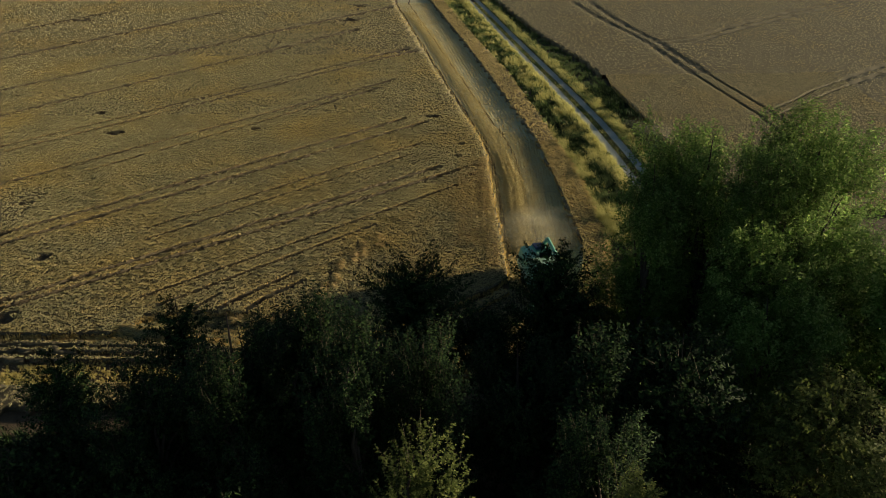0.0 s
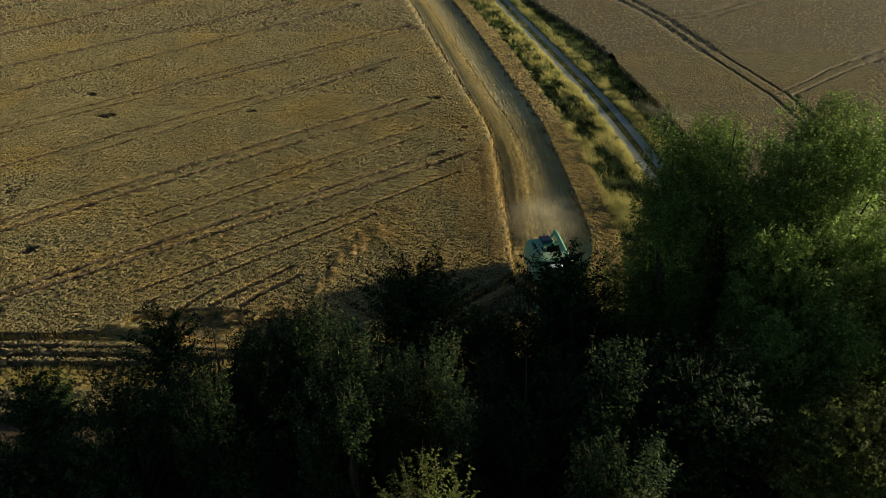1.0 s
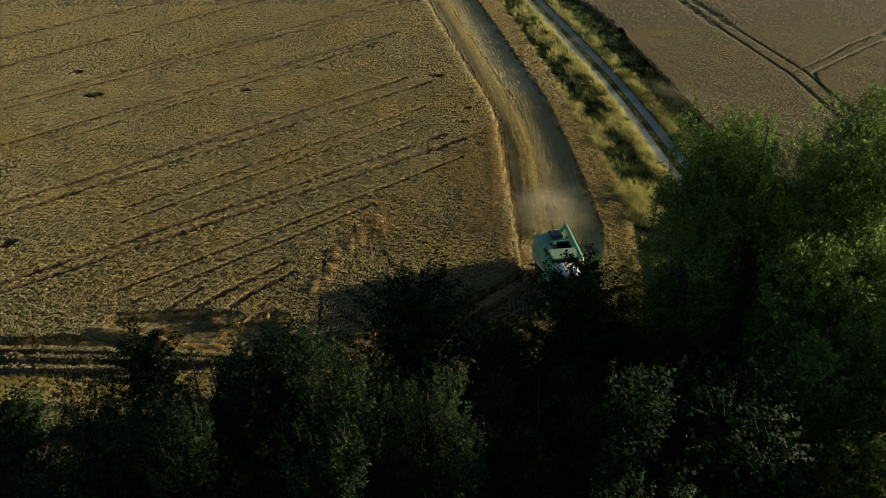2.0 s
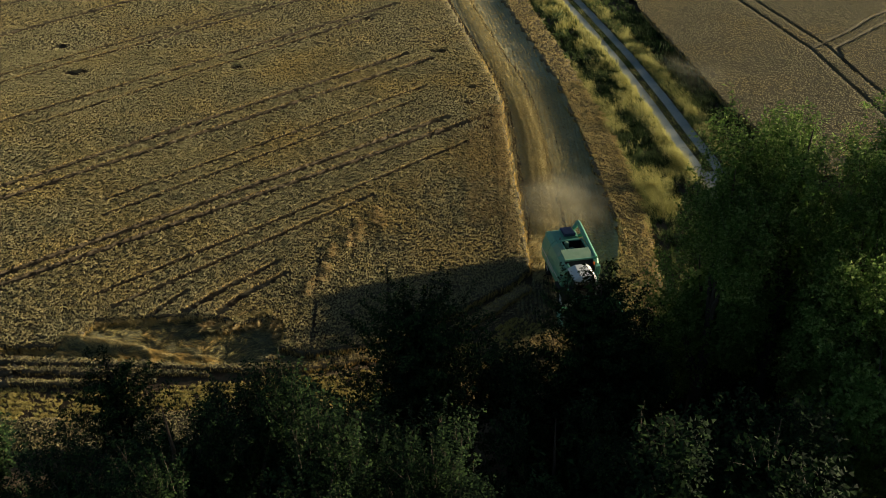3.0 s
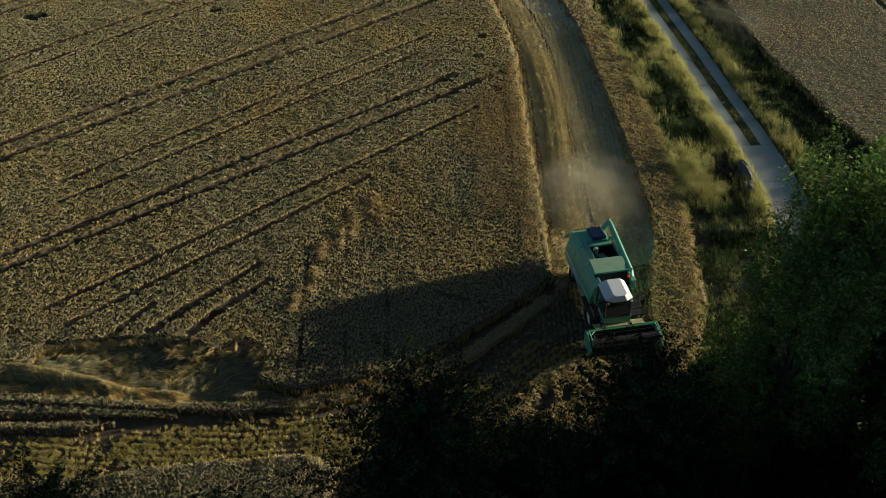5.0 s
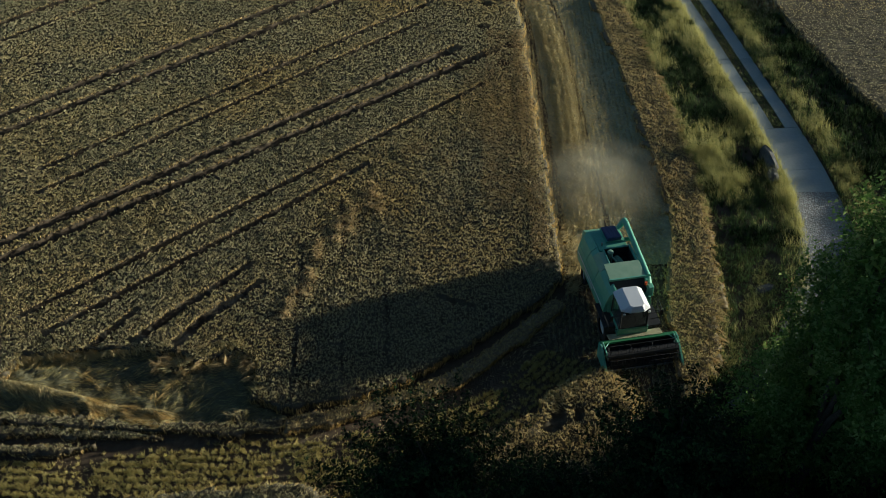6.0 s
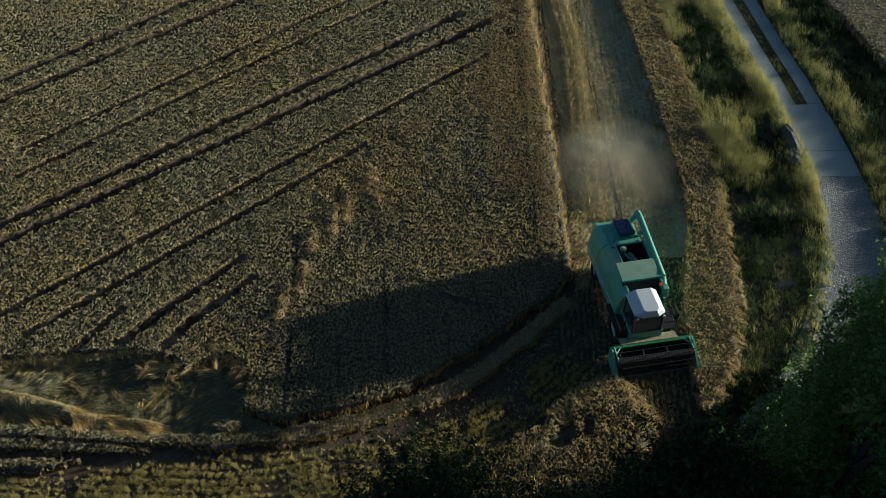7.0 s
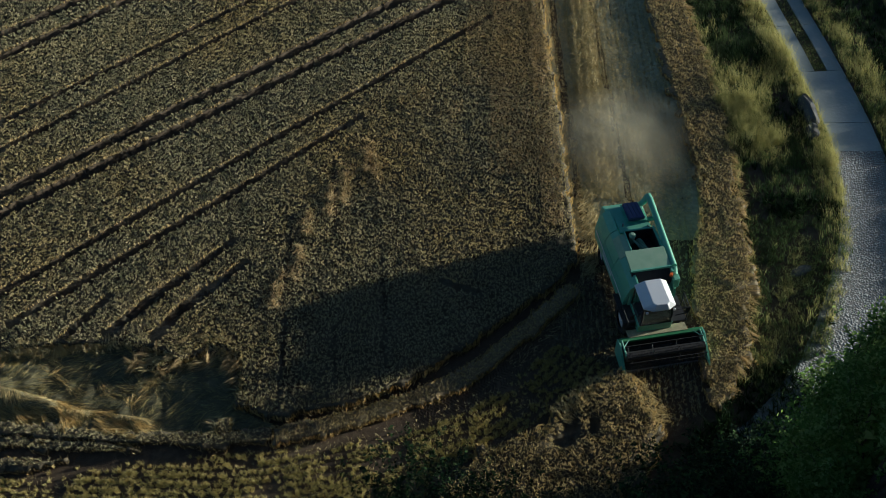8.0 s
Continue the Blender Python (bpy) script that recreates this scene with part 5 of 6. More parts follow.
SHRUBS_FAR = [(-18, 41, 5, 2.6), (-12, 39.5, 5, 2.6), (-25, 46.5, 5.5, 2.6), (-28, 38, 7, 3.4), (17, 47.5, 5, 2.8), (20.5, 50.5, 5, 2.8), (24.5, 44.5, 6, 3.2), (28, 41, 6, 3.2), (23.5, 40, 5, 2.8), (16.5, 37.5, 5, 2.8), (25, 35, 6, 3.2), (30, 36, 6, 3.2), (19, 31, 5, 2.8), (11, 30.5, 5, 2.6), (2, 31, 5, 2.6)]
for k, (x, y, h, r) in enumerate(SHRUBS_NEAR + SHRUBS_FAR):
    shrub(x, y, h, r, 260 + k)
# Undergrowth takes the same near-black leaves, darkening the ground as tree shade would.
verge("undergrowth", "weeds coloured near black for shade at the field corner", [(8.6, 54), (8.8, 57), (11.2, 58.4), (13.2, 61.2), (15.4, 61.6), (16.2, 59), (13, 54.5), (10, 52.5)], 16, 0.6, M_LEAF_DARK, 112, clump=9, wide=0.06, lean=1.0)
verge("undergrowth", "undergrowth coloured near black for shade under the hedge trees", [(-32, 28), (36, 28), (40, 52), (30, 57), (24.5, 58), (19.5, 55), (14, 52.5), (8, 49.8), (0, 47.5), (-10, 47.5), (-32, 47)], 5, 0.9, M_LEAF_DARK, 111, clump=6, wide=0.09)
tree("lower broad-leaved tree in deep shade", 25.8, 49.8, 12.0, 4.0, M_LEAF, 229, low=0.03, twigs=1000, leaves=12, leaf=0.23)


# ---- the combine harvester ----
def box(bm, x0, x1, y0, y1, z0, z1, bevel=0.0):
    vs = [bm.verts.new((x, y, z)) for x in (x0, x1) for y in (y0, y1) for z in (z0, z1)]
    fs = [bm.faces.new([vs[i] for i in f]) for f in ((0, 1, 3, 2), (4, 6, 7, 5), (0, 4, 5, 1), (2, 3, 7, 6), (0, 2, 6, 4), (1, 5, 7, 3))]
    if bevel:
        bmesh.ops.bevel(bm, geom=list({e for f in fs for e in f.edges}), offset=bevel, segments=2, affect="EDGES", profile=0.6)
    return vs


def boxed(*a, **k):
    bm = bmesh.new()
    box(bm, *a, **k)
    return bm


def prism(profile, y0, y1, bevel=0.0, axis="y"):
    """A profile of (x, z) drawn out from y0 to y1; with axis x, a profile of (y, z) from x = y0 to y1."""
    bm = bmesh.new()
    put = (lambda p, q: (p[0], q, p[1])) if axis == "y" else (lambda p, q: (q, p[0], p[1]))
    a = [bm.verts.new(put(p, y0)) for p in profile]
    b = [bm.verts.new(put(p, y1)) for p in profile]
    n = len(profile)
    bm.faces.new(a)
    bm.faces.new(b[::-1])
    for i in range(n):
        bm.faces.new((a[i], a[(i + 1) % n], b[(i + 1) % n], b[i]))
    if bevel:
        bmesh.ops.bevel(bm, geom=list(bm.edges), offset=bevel, segments=2, affect="EDGES", profile=0.6)
    return bm


def rod(bm, p, q, r, n=8, r2=None):
    p, q = Vector(p), Vector(q)
    d = (q - p).normalized()
    a = d.orthogonal().normalized()
    b = d.cross(a)
    r2 = r if r2 is None else r2
    u = [bm.verts.new(p + (a * math.cos(t) + b * math.sin(t)) * r) for t in (2 * math.pi * i / n for i in range(n))]
    w = [bm.verts.new(q + (a * math.cos(t) + b * math.sin(t)) * r2) for t in (2 * math.pi * i / n for i in range(n))]
    bm.faces.new(u[::-1])
    bm.faces.new(w)
    for i in range(n):
        bm.faces.new((u[i], u[(i + 1) % n], w[(i + 1) % n], w[i]))


def rods(list_, r, n=8):
    bm = bmesh.new()
    for p, q in list_:
        rod(bm, p, q, r, n)
    return bm


def wheel(parent, x, y, r, w, side):
    bm = bmesh.new()
    seg = 36
    prof = [(0.58 * r, -w / 2), (0.86 * r, -w / 2), (0.97 * r, -w * 0.38), (r, -w * 0.2), (r, w * 0.2), (0.97 * r, w * 0.38), (0.86 * r, w / 2), (0.58 * r, w / 2)]
    rings = [[bm.verts.new((x + math.cos(2 * math.pi * i / seg) * q, y + k, r + math.sin(2 * math.pi * i / seg) * q)) for q, k in prof] for i in range(seg)]
    for i in range(seg):
        for k in range(len(prof) - 1):
            bm.faces.new((rings[i][k], rings[i][k + 1], rings[(i + 1) % seg][k + 1], rings[(i + 1) % seg][k]))
    for i in range(22):                                   # lugs
        t = 2 * math.pi * i / 22
        for s in (-1, 1):
            t2 = t + (0.14 if s > 0 else 0)
            a = Vector((x + math.cos(t2) * r, y, r + math.sin(t2) * r))
            b = Vector((x + math.cos(t2 + 0.16) * r, y + s * w * 0.45, r + math.sin(t2 + 0.16) * r))
            rod(bm, a, b, 0.035, 4)
    tyre = part("wheel", bm, M_TYRE, parent, "black lugged tyre on a pale rim", smooth=False)
    bm = bmesh.new()
    rod(bm, (x, y - w * 0.30, r), (x, y + w * 0.30, r), r * 0.59, 28)
    rod(bm, (x, y + side * w * 0.28, r), (x, y + side * w * 0.36, r), r * 0.26, 18)
    for i in range(8):
        t = 2 * math.pi * i / 8
        c = (x + math.cos(t) * r * 0.18, r + math.sin(t) * r * 0.18)
        rod(bm, (c[0], y + side * w * 0.36, c[1]), (c[0], y + side * w * 0.40, c[1]), 0.025, 6)
    part("rim", bm, M_RIM, tyre, "pale painted steel rim")


def combine(m):
    c = thing("combine_harvester", "green combine harvester with white cab roof and header", "combine harvester", at=m)
    # chassis and lower body
    part("body", prism([(-4.55, 1.75), (-4.3, 1.05), (-3.0, 0.95), (-1.2, 0.75), (0.9, 0.85), (1.0, 1.5), (0.9, 2.35), (-4.3, 2.35)], -1.12, 1.12, 0.03), M_GREEN, c)
    part("rear_hood", prism([(-4.95, 1.3), (-4.5, 1.1), (-3.4, 1.2), (-3.1, 2.95), (-4.3, 2.98), (-4.75, 2.75)], -0.95, 1.1, 0.05), M_GREEN, c)
    part("straw_outlet", boxed(-5.02, -4.7, -0.8, 0.95, 1.2, 1.75, bevel=0.02), M_BLACK, c)
    # side and shoulder panels on the vehicle's right
    for x0, x1 in ((-4.15, -2.72), (-2.68, -1.12), (-1.08, 0.92)):
        part("side_panel", prism([(-1.16, 1.02), (-1.30, 1.12), (-1.36, 1.75), (-1.30, 2.28), (-1.14, 2.30)], x0, x1, 0.015, axis="x"), M_GREEN, c)
        part("shoulder_panel", prism([(-1.29, 2.30), (-1.10, 2.86), (-0.80, 3.12), (-0.70, 3.12), (-0.70, 2.36)], x0, x1, 0.015, axis="x"), M_GREEN, c)
    part("shoulder_cap", prism([(-1.1, 2.88), (-0.8, 3.16), (-0.44, 3.18), (-0.44, 3.08), (-0.9, 2.9)], -2.3, -0.95, 0.01, axis="x"), M_GREEN_DUSTY_LIT, c)
    for x0, x1 in ((-4.15, -2.3), (-2.26, 0.0), (0.04, 0.92)):
        part("side_panel", prism([(1.16, 1.02), (1.28, 1.12), (1.34, 1.75), (1.28, 2.4), (1.14, 2.42)], x0, x1, 0.015, axis="x"), M_GREEN, c)
    part("stripe", boxed(-3.9, 0.6, -1.385, -1.365, 1.83, 1.9), M_WHITE, c, "pale stripe along the side")
    bars = bmesh.new()
    for k in range(9):
        box(bars, -2.5 + k * 0.17, -2.39 + k * 0.17, -1.388, -1.368, 1.55, 1.72)
    part("side_mark", bars, M_WHITE, c, "row of plain white bars on the side")
    # grain tank: walls round an open well, and a sloping front cover
    part("tank_wall", boxed(-2.55, -2.47, -0.5, 1.12, 2.3, 3.2, bevel=0.01), M_GREEN, c)
    part("tank_wall", boxed(-2.55, 0.5, 1.04, 1.14, 2.3, 3.28, bevel=0.01), M_GREEN, c)
    part("tank_wall", boxed(-2.47, 0.0, -0.5, -0.43, 2.3, 3.22, bevel=0.01), M_GREEN, c)
    # Thin black sheets added inside the green walls to darken the well.
    for x0, x1, y0, y1 in ((-2.468, -2.445, -0.425, 1.035), (-2.44, 0.0, 1.015, 1.037), (-2.44, 0.0, -0.427, -0.405)):
        part("tank_lining", boxed(x0, x1, y0, y1, 2.425, 3.14), M_BLACK, c, "added black sheet that darkens the open well")
    part("tank_floor", boxed(-2.47, 0.5, -0.43, 1.04, 2.35, 2.42), M_BLACK, c)
    # Paler paint on the cover: dust, plus grazing sun put into the colour.
    part("tank_cover", prism([(-1.02, 3.38), (0.18, 3.28), (0.20, 3.33), (-1.0, 3.44)], -0.92, 1.1, 0.012), M_GREEN_DUSTY_LIT, c, "flat green tank cover, paler for dust and grazing sun")
    part("tank_front", prism([(0.0, 2.35), (0.55, 2.35), (0.62, 2.75), (0.16, 3.25), (-0.05, 3.25)], -0.9, 1.1, 0.01), M_BLACK, c, "black mesh front under the cover")
    part("cover_lip", boxed(0.14, 0.24, -0.96, 1.12, 3.24, 3.36, bevel=0.01), M_GREEN, c)
    bm = bmesh.new()
    rod(bm, (-2.2, 0.3, 2.6), (-1.1, 0.3, 3.0), 0.12, 14)
    for k in range(9):
        rod(bm, (-2.15 + k * 0.12, 0.3, 2.62 + k * 0.044), (-2.11 + k * 0.12, 0.3, 2.635 + k * 0.044), 0.2, 14)
    part("filling_auger", bm, M_GREEN_DUSTY_LIT, c, "dusty green auger in the tank")
    bm = bmesh.new()
    for k in range(7):
        rod(bm, (-1.25, -0.3 + k * 0.17, 2.75), (-1.25, -0.2 + k * 0.17, 2.75), 0.14, 12)
    box(bm, -1.45, -1.05, -0.4, 0.95, 2.45, 2.62, 0.01)
    part("engine_block", bm, M_GREEN_DUSTY_LIT, c, "ribbed green engine housing")
    bm = bmesh.new()
    rod(bm, (-2.15, -0.12, 2.45), (-2.15, -0.12, 3.2), 0.15, 18)
    rod(bm, (-2.15, -0.12, 3.2), (-2.15, -0.12, 3.32), 0.19, 18, 0.1)
    rod(bm, (-2.15, -0.12, 2.95), (-1.7, 0.15, 2.8), 0.06, 10)
    part("air_filter", bm, M_GREEN_DUSTY_LIT, c, "upright green air filter can")
    part("rear_roof", boxed(-3.6, -2.55, -0.62, 1.08, 2.88, 2.99, bevel=0.02), M_GREEN, c)
    part("rear_roof", prism([(-4.4, 2.94), (-3.2, 2.94), (-3.15, 3.06), (-4.45, 3.02)], -0.05, 0.95, 0.01), M_GREEN, c)
    grille = part("radiator_grille", prism([(-4.42, 3.02), (-3.18, 3.08), (-3.12, 3.34), (-4.40, 3.14)], 0.02, 0.84, 0.02), M_GRILLE, c, "dark blue radiator screen")
    for k in range(4):
        part("slat", prism([(-4.38, 3.135), (-3.14, 3.33), (-3.15, 3.36), (-4.39, 3.17)], 0.06 + k * 0.2, 0.20 + k * 0.2, 0.008), M_GRILLE, grille)
    part("exhaust", rods([((-3.0, -0.35, 2.9), (-3.0, -0.35, 3.2))], 0.045), M_STEEL, c)
    part("brace", rods([((-2.85, 0.95, 2.95), (-2.4, 0.95, 3.25))], 0.035), M_STEEL, c)
    # unloading tube folded back along the vehicle's left
    bm = bmesh.new()
    rod(bm, (0.42, 1.22, 2.2), (0.42, 1.22, 2.95), 0.19, 16)
    rod(bm, (0.42, 1.22, 2.95), (0.15, 1.26, 3.22), 0.19, 16, 0.175)
    rod(bm, (0.15, 1.26, 3.22), (-4.15, 1.42, 3.42), 0.165, 18)
    tube = part("unloading_tube", bm, M_GREEN, c, smooth=False)
    bm = bmesh.new()
    rod(bm, (-4.1, 1.42, 3.42), (-4.5, 1.40, 3.36), 0.175, 16, 0.2)
    rod(bm, (-4.42, 1.40, 3.40), (-4.35, 1.05, 2.98), 0.19, 14, 0.15)
    part("spout", bm, M_GREEN, tube)
    part("tube_bracket", boxed(-3.2, -3.1, 1.0, 1.5, 3.0, 3.24, bevel=0.01), M_GREEN, c)
    # cab
    part("cab_base", prism([(0.95, 1.2), (2.35, 1.2), (2.4, 1.75), (0.95, 1.8)], -0.98, 0.72, 0.02), M_GREEN, c)
    cab = part("cab_floor", boxed(0.98, 2.38, -0.94, 0.68, 1.72, 1.80, bevel=0.01), M_BLACK, c)
    for p, q in (((1.0, -0.92, 1.75), (1.02, -0.9, 3.02)), ((1.0, 0.66, 1.75), (1.02, 0.64, 3.02)), ((2.35, -0.88, 1.75), (2.25, -0.86, 3.02)), ((2.35, 0.62, 1.75), (2.25, 0.6, 3.02)), ((1.7, 0.66, 1.75), (1.7, 0.63, 3.02))):
        part("pillar", rods([(p, q)], 0.045), M_BLACK, cab)
    part("windscreen_sill", rods([((2.35, -0.88, 1.76), (2.35, 0.62, 1.76))], 0.04), M_BLACK, cab)
    part("visor", rods([((2.25, -0.86, 3.0), (2.25, 0.6, 3.0))], 0.04), M_BLACK, cab)
    for a in ([(2.36, -0.84, 1.8), (2.36, 0.58, 1.8), (2.27, 0.56, 2.98), (2.27, -0.82, 2.98)], [(1.05, 0.66, 1.8), (2.3, 0.63, 1.8), (2.22, 0.61, 2.98), (1.05, 0.64, 2.98)], [(1.05, -0.92, 1.8), (2.3, -0.89, 1.8), (2.22, -0.87, 2.98), (1.05, -0.9, 2.98)]):
        bm = bmesh.new()
        f = bm.faces.new([bm.verts.new(p) for p in a])
        bmesh.ops.solidify(bm, geom=[f], thickness=0.006)
        part("window_pane", bm, M_GLASS, cab, "tinted cab glass").visible_shadow = False
    part("seat", prism([(1.2, 1.8), (1.7, 1.8), (1.7, 2.05), (1.35, 2.1), (1.25, 2.6), (1.15, 2.6)], -0.4, 0.12, 0.03), M_BLACK, cab)
    bm = bmesh.new()                                     # roof: a raised middle with sloping sides and a chamfered front
    low = [(0.86, -0.94), (2.32, -0.94), (2.54, -0.52), (2.54, 0.26), (2.32, 0.66), (0.86, 0.66)]
    high = [(0.88, -0.48), (2.26, -0.48), (2.40, -0.34), (2.40, 0.16), (2.26, 0.32), (0.88, 0.32)]
    rows = [[bm.verts.new((*p, z)) for p in ps] for ps, z in ((low, 3.02), (low, 3.10), (high, 3.36))]
    for r, s in zip(rows, rows[1:]):
        for i in range(6):
            bm.faces.new((r[i], r[(i + 1) % 6], s[(i + 1) % 6], s[i]))
    bm.faces.new(rows[2])
    bm.faces.new(rows[0][::-1])
    bmesh.ops.bevel(bm, geom=list(bm.edges), offset=0.015, segments=2, affect="EDGES")
    part("cab_roof", bm, M_WHITE, c, "white-painted angular cab roof")
    # platform, rail and ladder on the vehicle's left
    part("platform", boxed(0.75, 2.3, 0.74, 1.5, 1.55, 1.62), M_BLACK, c)
    part("railing", rods([((2.25, 1.45, 1.6), (2.25, 1.45, 2.6)), ((1.4, 1.48, 1.6), (1.4, 1.48, 2.6)), ((2.25, 1.45, 2.6), (1.4, 1.48, 2.6)), ((2.25, 1.45, 2.15), (1.4, 1.48, 2.15)), ((2.25, 1.45, 2.6), (2.3, 0.8, 2.6)), ((2.25, 1.45, 2.15), (2.3, 0.8, 2.15))], 0.025), M_BLACK, c)
    part("ladder", rods([((1.2, 1.5, 0.5), (1.2, 1.45, 1.6)), ((0.8, 1.5, 0.5), (0.8, 1.45, 1.6))] + [((0.8, 1.49, z), (1.2, 1.49, z)) for z in (0.55, 0.83, 1.11, 1.39)], 0.025), M_BLACK, c)
    part("railing", rods([((2.2, -1.5, 1.55), (2.2, -1.5, 2.0)), ((1.2, -1.5, 1.55), (1.2, -1.5, 2.0)), ((2.2, -1.5, 2.0), (1.2, -1.5, 2.0)), ((2.2, -1.5, 1.55), (2.2, -0.95, 1.55))], 0.025), M_BLACK, c)
    part("fender", prism([(0.2, 1.6), (1.95, 1.55), (2.05, 1.3), (2.1, 1.3), (2.0, 1.62), (0.2, 1.68)], -1.62, -1.0, 0.01), M_BLACK, c)
    part("shoulder_box", boxed(0.35, 0.85, 1.1, 1.42, 2.35, 3.02, bevel=0.05), M_GREEN, c)
    beacon = part("beacon", rods([((0.55, 1.02, 3.02), (0.55, 1.02, 3.2))], 0.075, 14), M_ORANGE, c, "orange warning beacon")
    part("beacon_foot", rods([((0.55, 1.02, 2.9), (0.55, 1.02, 3.03))], 0.05, 10), M_BLACK, beacon)
    part("mirror_arm", rods([((2.3, 0.66, 2.9), (2.45, 1.25, 2.85)), ((2.3, -0.9, 2.9), (2.45, -1.45, 2.85))], 0.018), M_BLACK, c)
    for y in (1.28, -1.48):
        part("mirror", boxed(2.42, 2.47, y - 0.1, y + 0.1, 2.5, 2.9, bevel=0.015), M_BLACK, c)
    part("antenna", rods([((0.4, 1.3, 3.0), (0.1, 1.9, 3.55))], 0.012, 5), M_STEEL, c)
    for y in (-0.8, 0.55):
        part("work_lamp", rods([((2.46, y, 2.96), (2.54, y, 2.95))], 0.07, 12), M_RIM, c)
    for y, s in ((-1.2, -1), (1.2, 1)):
        wheel(c, 1.15, y, 0.8, 0.5, s)
    for y, s in ((-0.98, -1), (0.98, 1)):
        wheel(c, -3.25, y, 0.5, 0.36, s)
    part("axle", rods([((1.15, -1.3, 0.78), (1.15, 1.3, 0.78)), ((-3.25, -1.1, 0.5), (-3.25, 1.1, 0.5)), ((-3.25, 0, 0.5), (-3.25, 0, 1.1))], 0.09, 10), M_BLACK, c)
    # Belly box, added to stop low sun passing under the body.
    part("undercarriage", boxed(-2.7, 2.0, -0.92, 0.92, 0.36, 1.15, bevel=0.06), M_BLACK, c)
    part("feeder_house", prism([(1.4, 0.95), (1.5, 1.5), (2.7, 0.95), (2.7, 0.35)], -0.55, 0.75, 0.02), M_GREEN, c)
    # header
    yc, hw = 0.12, 2.12
    h = part("header", prism([(2.62, 0.18), (3.75, 0.1), (3.75, 0.14), (2.95, 0.22), (2.72, 0.5), (2.72, 1.12), (2.62, 1.12)], yc - hw, yc + hw, 0.01), M_BLACK, c, "cutting header with a dusty black trough")
    part("top_beam", boxed(2.56, 2.78, yc - hw, yc + hw, 1.08, 1.22, bevel=0.03), M_HEADER, h, "dark green header beam")
    part("chaff_layer", prism([(2.12, 1.12), (2.62, 1.225), (2.62, 1.25), (2.12, 1.15)], yc - 1.6, yc + 1.4, 0.0), M_CHAFF, h, "pale chaff lying on the header beam")
    for s in (-1, 1):
        y = yc + s * hw
        part("end_plate", prism([(2.55, 0.12), (2.55, 1.18), (2.95, 1.24), (3.5, 0.85), (4.35, 0.28), (4.55, 0.12), (3.7, 0.08)], y - 0.05, y + 0.05, 0.015), M_GREEN, h, "green pointed header end plate")
        part("reel_arm", rods([((2.68, y - s * 0.14, 1.2), (3.55, y - s * 0.14, 1.12))], 0.045), M_GREEN, h)
        part("brace", rods([((2.7, y - s * 0.5, 1.2), (3.1, y - s * 0.12, 1.15))], 0.03), M_GREEN, h)
    bm = bmesh.new()
    rod(bm, (3.0, yc - hw + 0.1, 0.5), (3.0, yc + hw - 0.1, 0.5), 0.16, 16)
    for k in range(60):
        t = k / 59
        y = yc - hw + 0.15 + (2 * hw - 0.3) * t
        s = 1 if t < 0.5 else -1
        a = s * k * 0.62
        rod(bm, (3.0 + math.cos(a) * 0.15, y - 0.03, 0.5 + math.sin(a) * 0.15), (3.0 + math.cos(a) * 0.29, y + 0.03, 0.5 + math.sin(a) * 0.29), 0.045, 4, 0.06)
    part("header_auger", bm, M_BLACK, h)
    bm = bmesh.new()
    rod(bm, (3.5, yc - hw + 0.16, 0.95), (3.5, yc + hw - 0.16, 0.95), 0.24, 14)
    reel = part("reel", bm, M_BLACK, h)
    for k in range(6):
        a = 2 * math.pi * k / 6 + 0.3
        bx, bz = 3.5 + math.cos(a) * 0.5, 0.95 + math.sin(a) * 0.5
        bm = bmesh.new()
        rod(bm, (bx, yc - hw + 0.16, bz), (bx, yc + hw - 0.16, bz), 0.020, 6)
        for i in range(26):
            y = yc - hw + 0.24 + (2 * hw - 0.48) * i / 25
            rod(bm, (bx, y, bz), (bx + 0.04, y, bz - 0.27), 0.011, 4)
        part("reel_bat", bm, M_BLACK, reel)
    for i in range(4):
        y = yc - hw + 0.3 + (2 * hw - 0.6) * i / 3
        part("reel_spider", rods([((3.5, y, 0.95), (3.5 + math.cos(2 * math.pi * k / 6 + 0.3) * 0.5, y, 0.95 + math.sin(2 * math.pi * k / 6 + 0.3) * 0.5)) for k in range(6)], 0.014, 5), M_BLACK, reel)
    bm = bmesh.new()
    box(bm, 3.70, 3.80, yc - hw, yc + hw, 0.09, 0.13)
    for i in range(54):
        y = yc - hw + 0.05 + i * (2 * hw - 0.1) / 53
        rod(bm, (3.78, y, 0.11), (3.93, y, 0.10), 0.02, 4, 0.004)
    part("cutter_bar", bm, M_STEEL, h)
    return c


combine(pose(8.35, 65.0, 0, 0, 0, -80))


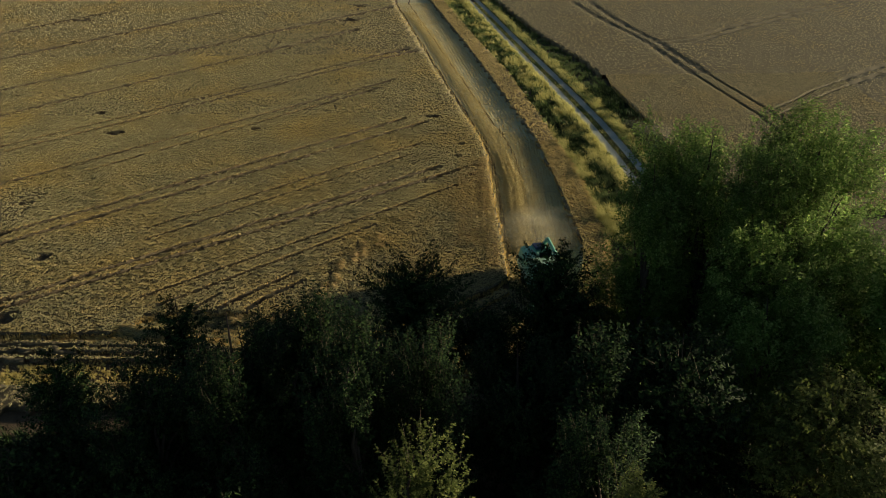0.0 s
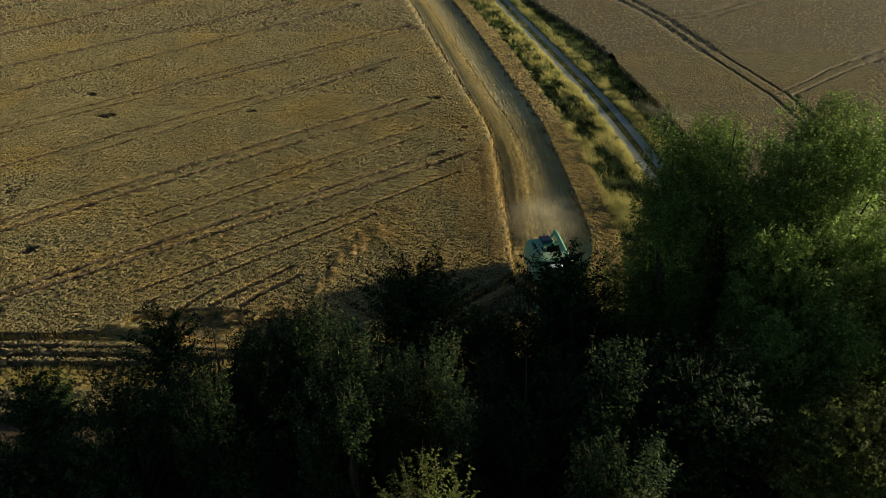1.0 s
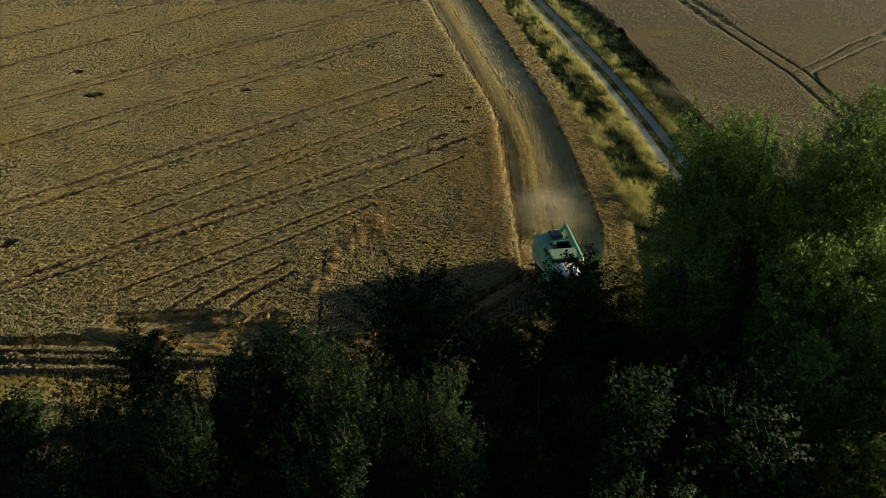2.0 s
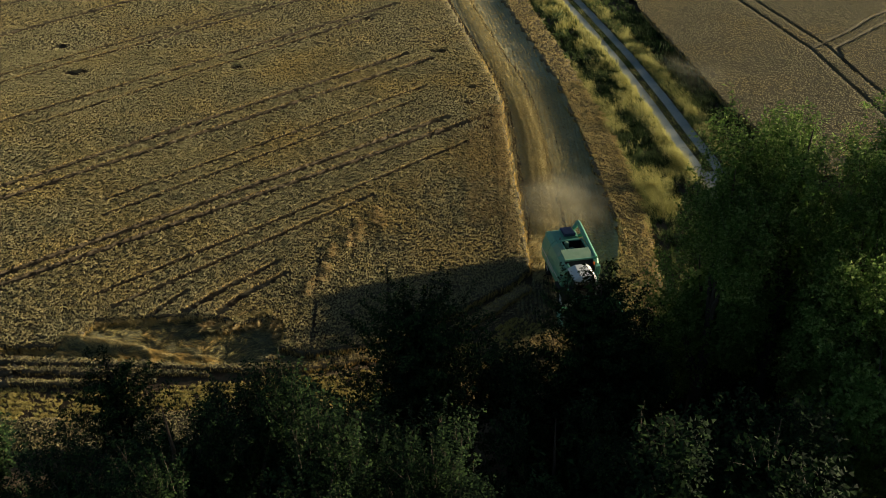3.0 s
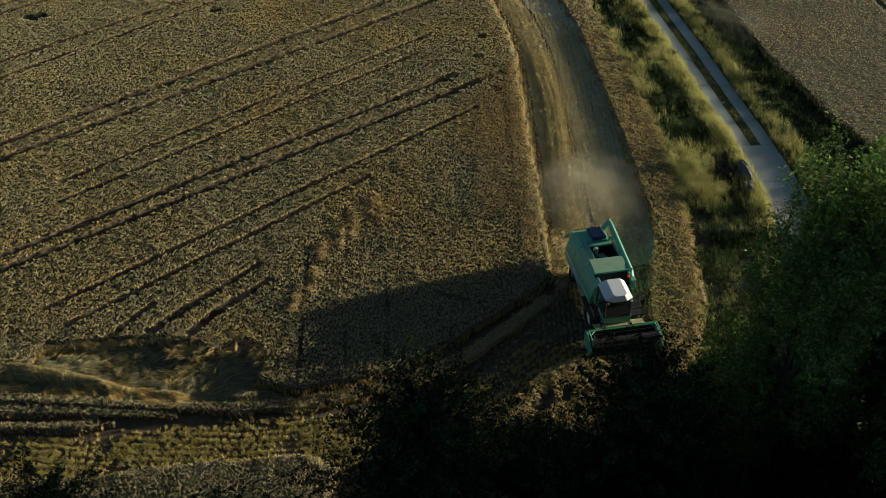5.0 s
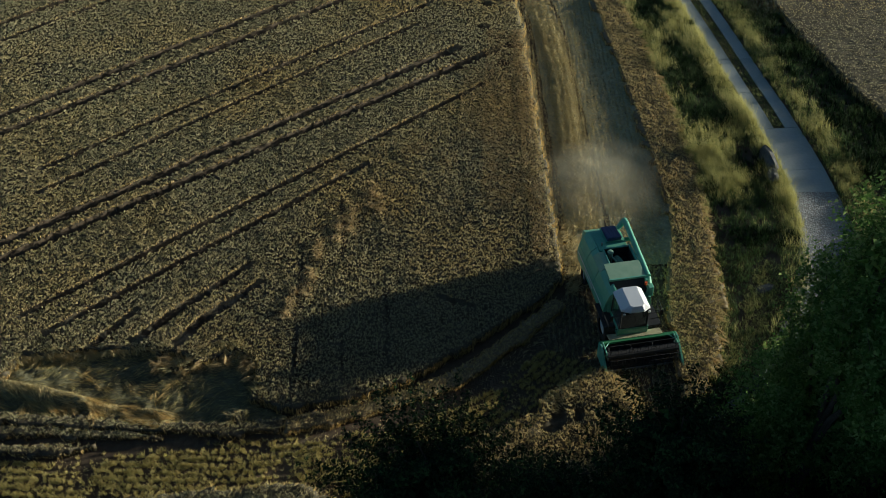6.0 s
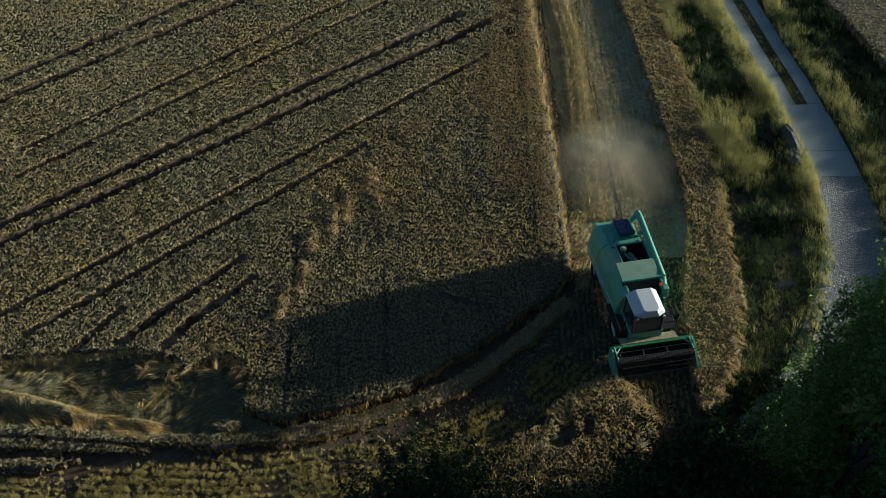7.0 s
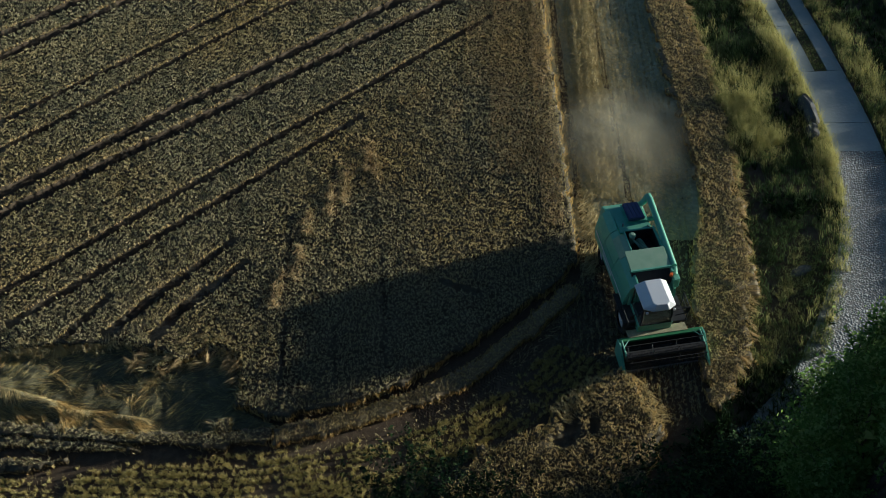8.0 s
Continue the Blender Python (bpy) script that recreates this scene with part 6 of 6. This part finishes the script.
# ---- dust behind the harvester ----
def dust_material(most=0.26):
    m = bpy.data.materials.new("dust")
    m.use_nodes = True
    n, l = m.node_tree.nodes, m.node_tree.links
    n.clear()
    out, mix, clear, grey = n.new("ShaderNodeOutputMaterial"), n.new("ShaderNodeMixShader"), n.new("ShaderNodeBsdfTransparent"), n.new("ShaderNodeBsdfDiffuse")
    grey.inputs["Color"].default_value = (0.55, 0.507, 0.34, 1)
    coord, size, puff, fade, times = n.new("ShaderNodeTexCoord"), n.new("ShaderNodeVectorMath"), n.new("ShaderNodeTexNoise"), n.new("ShaderNodeMapRange"), n.new("ShaderNodeMath")
    size.operation, times.operation = "LENGTH", "MULTIPLY"
    puff.inputs["Scale"].default_value, puff.inputs["Detail"].default_value = 2.2, 5.0
    fade.interpolation_type = "SMOOTHSTEP"
    for k, v in (("From Min", 1.0), ("From Max", 0.1), ("To Min", 0.0), ("To Max", most)):
        fade.inputs[k].default_value = v
    l.new(coord.outputs["Object"], size.inputs[0])
    l.new(coord.outputs["Object"], puff.inputs["Vector"])
    l.new(size.outputs["Value"], fade.inputs["Value"])
    l.new(fade.outputs["Result"], times.inputs[0])
    l.new(puff.outputs[0], times.inputs[1])
    l.new(times.outputs[0], mix.inputs[0])
    l.new(clear.outputs[0], mix.inputs[1])
    l.new(grey.outputs[0], mix.inputs[2])
    l.new(mix.outputs[0], out.inputs[0])
    return m


def dust_cloud(x, y, rx, ry, layers, seed, most=0.26):
    """A thin drifting haze: a few wavy translucent veils, thinning out to nothing at the rim."""
    cloud = tagged(thing("dust_cloud", "thin pale dust drifting round the harvester", "dust", at=pose(x, y, 0)), kind="stuff")
    mat = dust_material(most)
    for k in range(layers):
        g = np.linspace(-1, 1, 25)
        gx, gy = np.meshgrid(g, g, indexing="ij")
        gz = 0.02 * k + 0.25 * (vnoise(gx * 4 + k * 7, gy * 4, 1.0, seed) - 0.5)
        idx = np.arange(625).reshape(25, 25)
        q = np.stack([idx[:-1, :-1], idx[1:, :-1], idx[1:, 1:], idx[:-1, 1:]], -1).reshape(-1, 4)
        me = mesh_of("dust_veil", np.stack([gx, gy, gz], -1).reshape(-1, 3), q, mat)
        me.shade_smooth()
        ob = piece("dust_veil", me, cloud)
        ob.matrix_basis = Matrix.LocRotScale((0.25 * math.sin(k * 2.3), 0.5 * math.cos(k * 1.7), 0.45 + 0.45 * k), Euler((0, 0, 0.4 * k)), (rx * (1 - 0.07 * k), ry * (1 - 0.07 * k), 1.0))


dust_cloud(8.6, 76.4, 5.2, 6.0, 6, 5)
dust_cloud(26.5, 106, 3.2, 9.0, 3, 9, most=0.16)
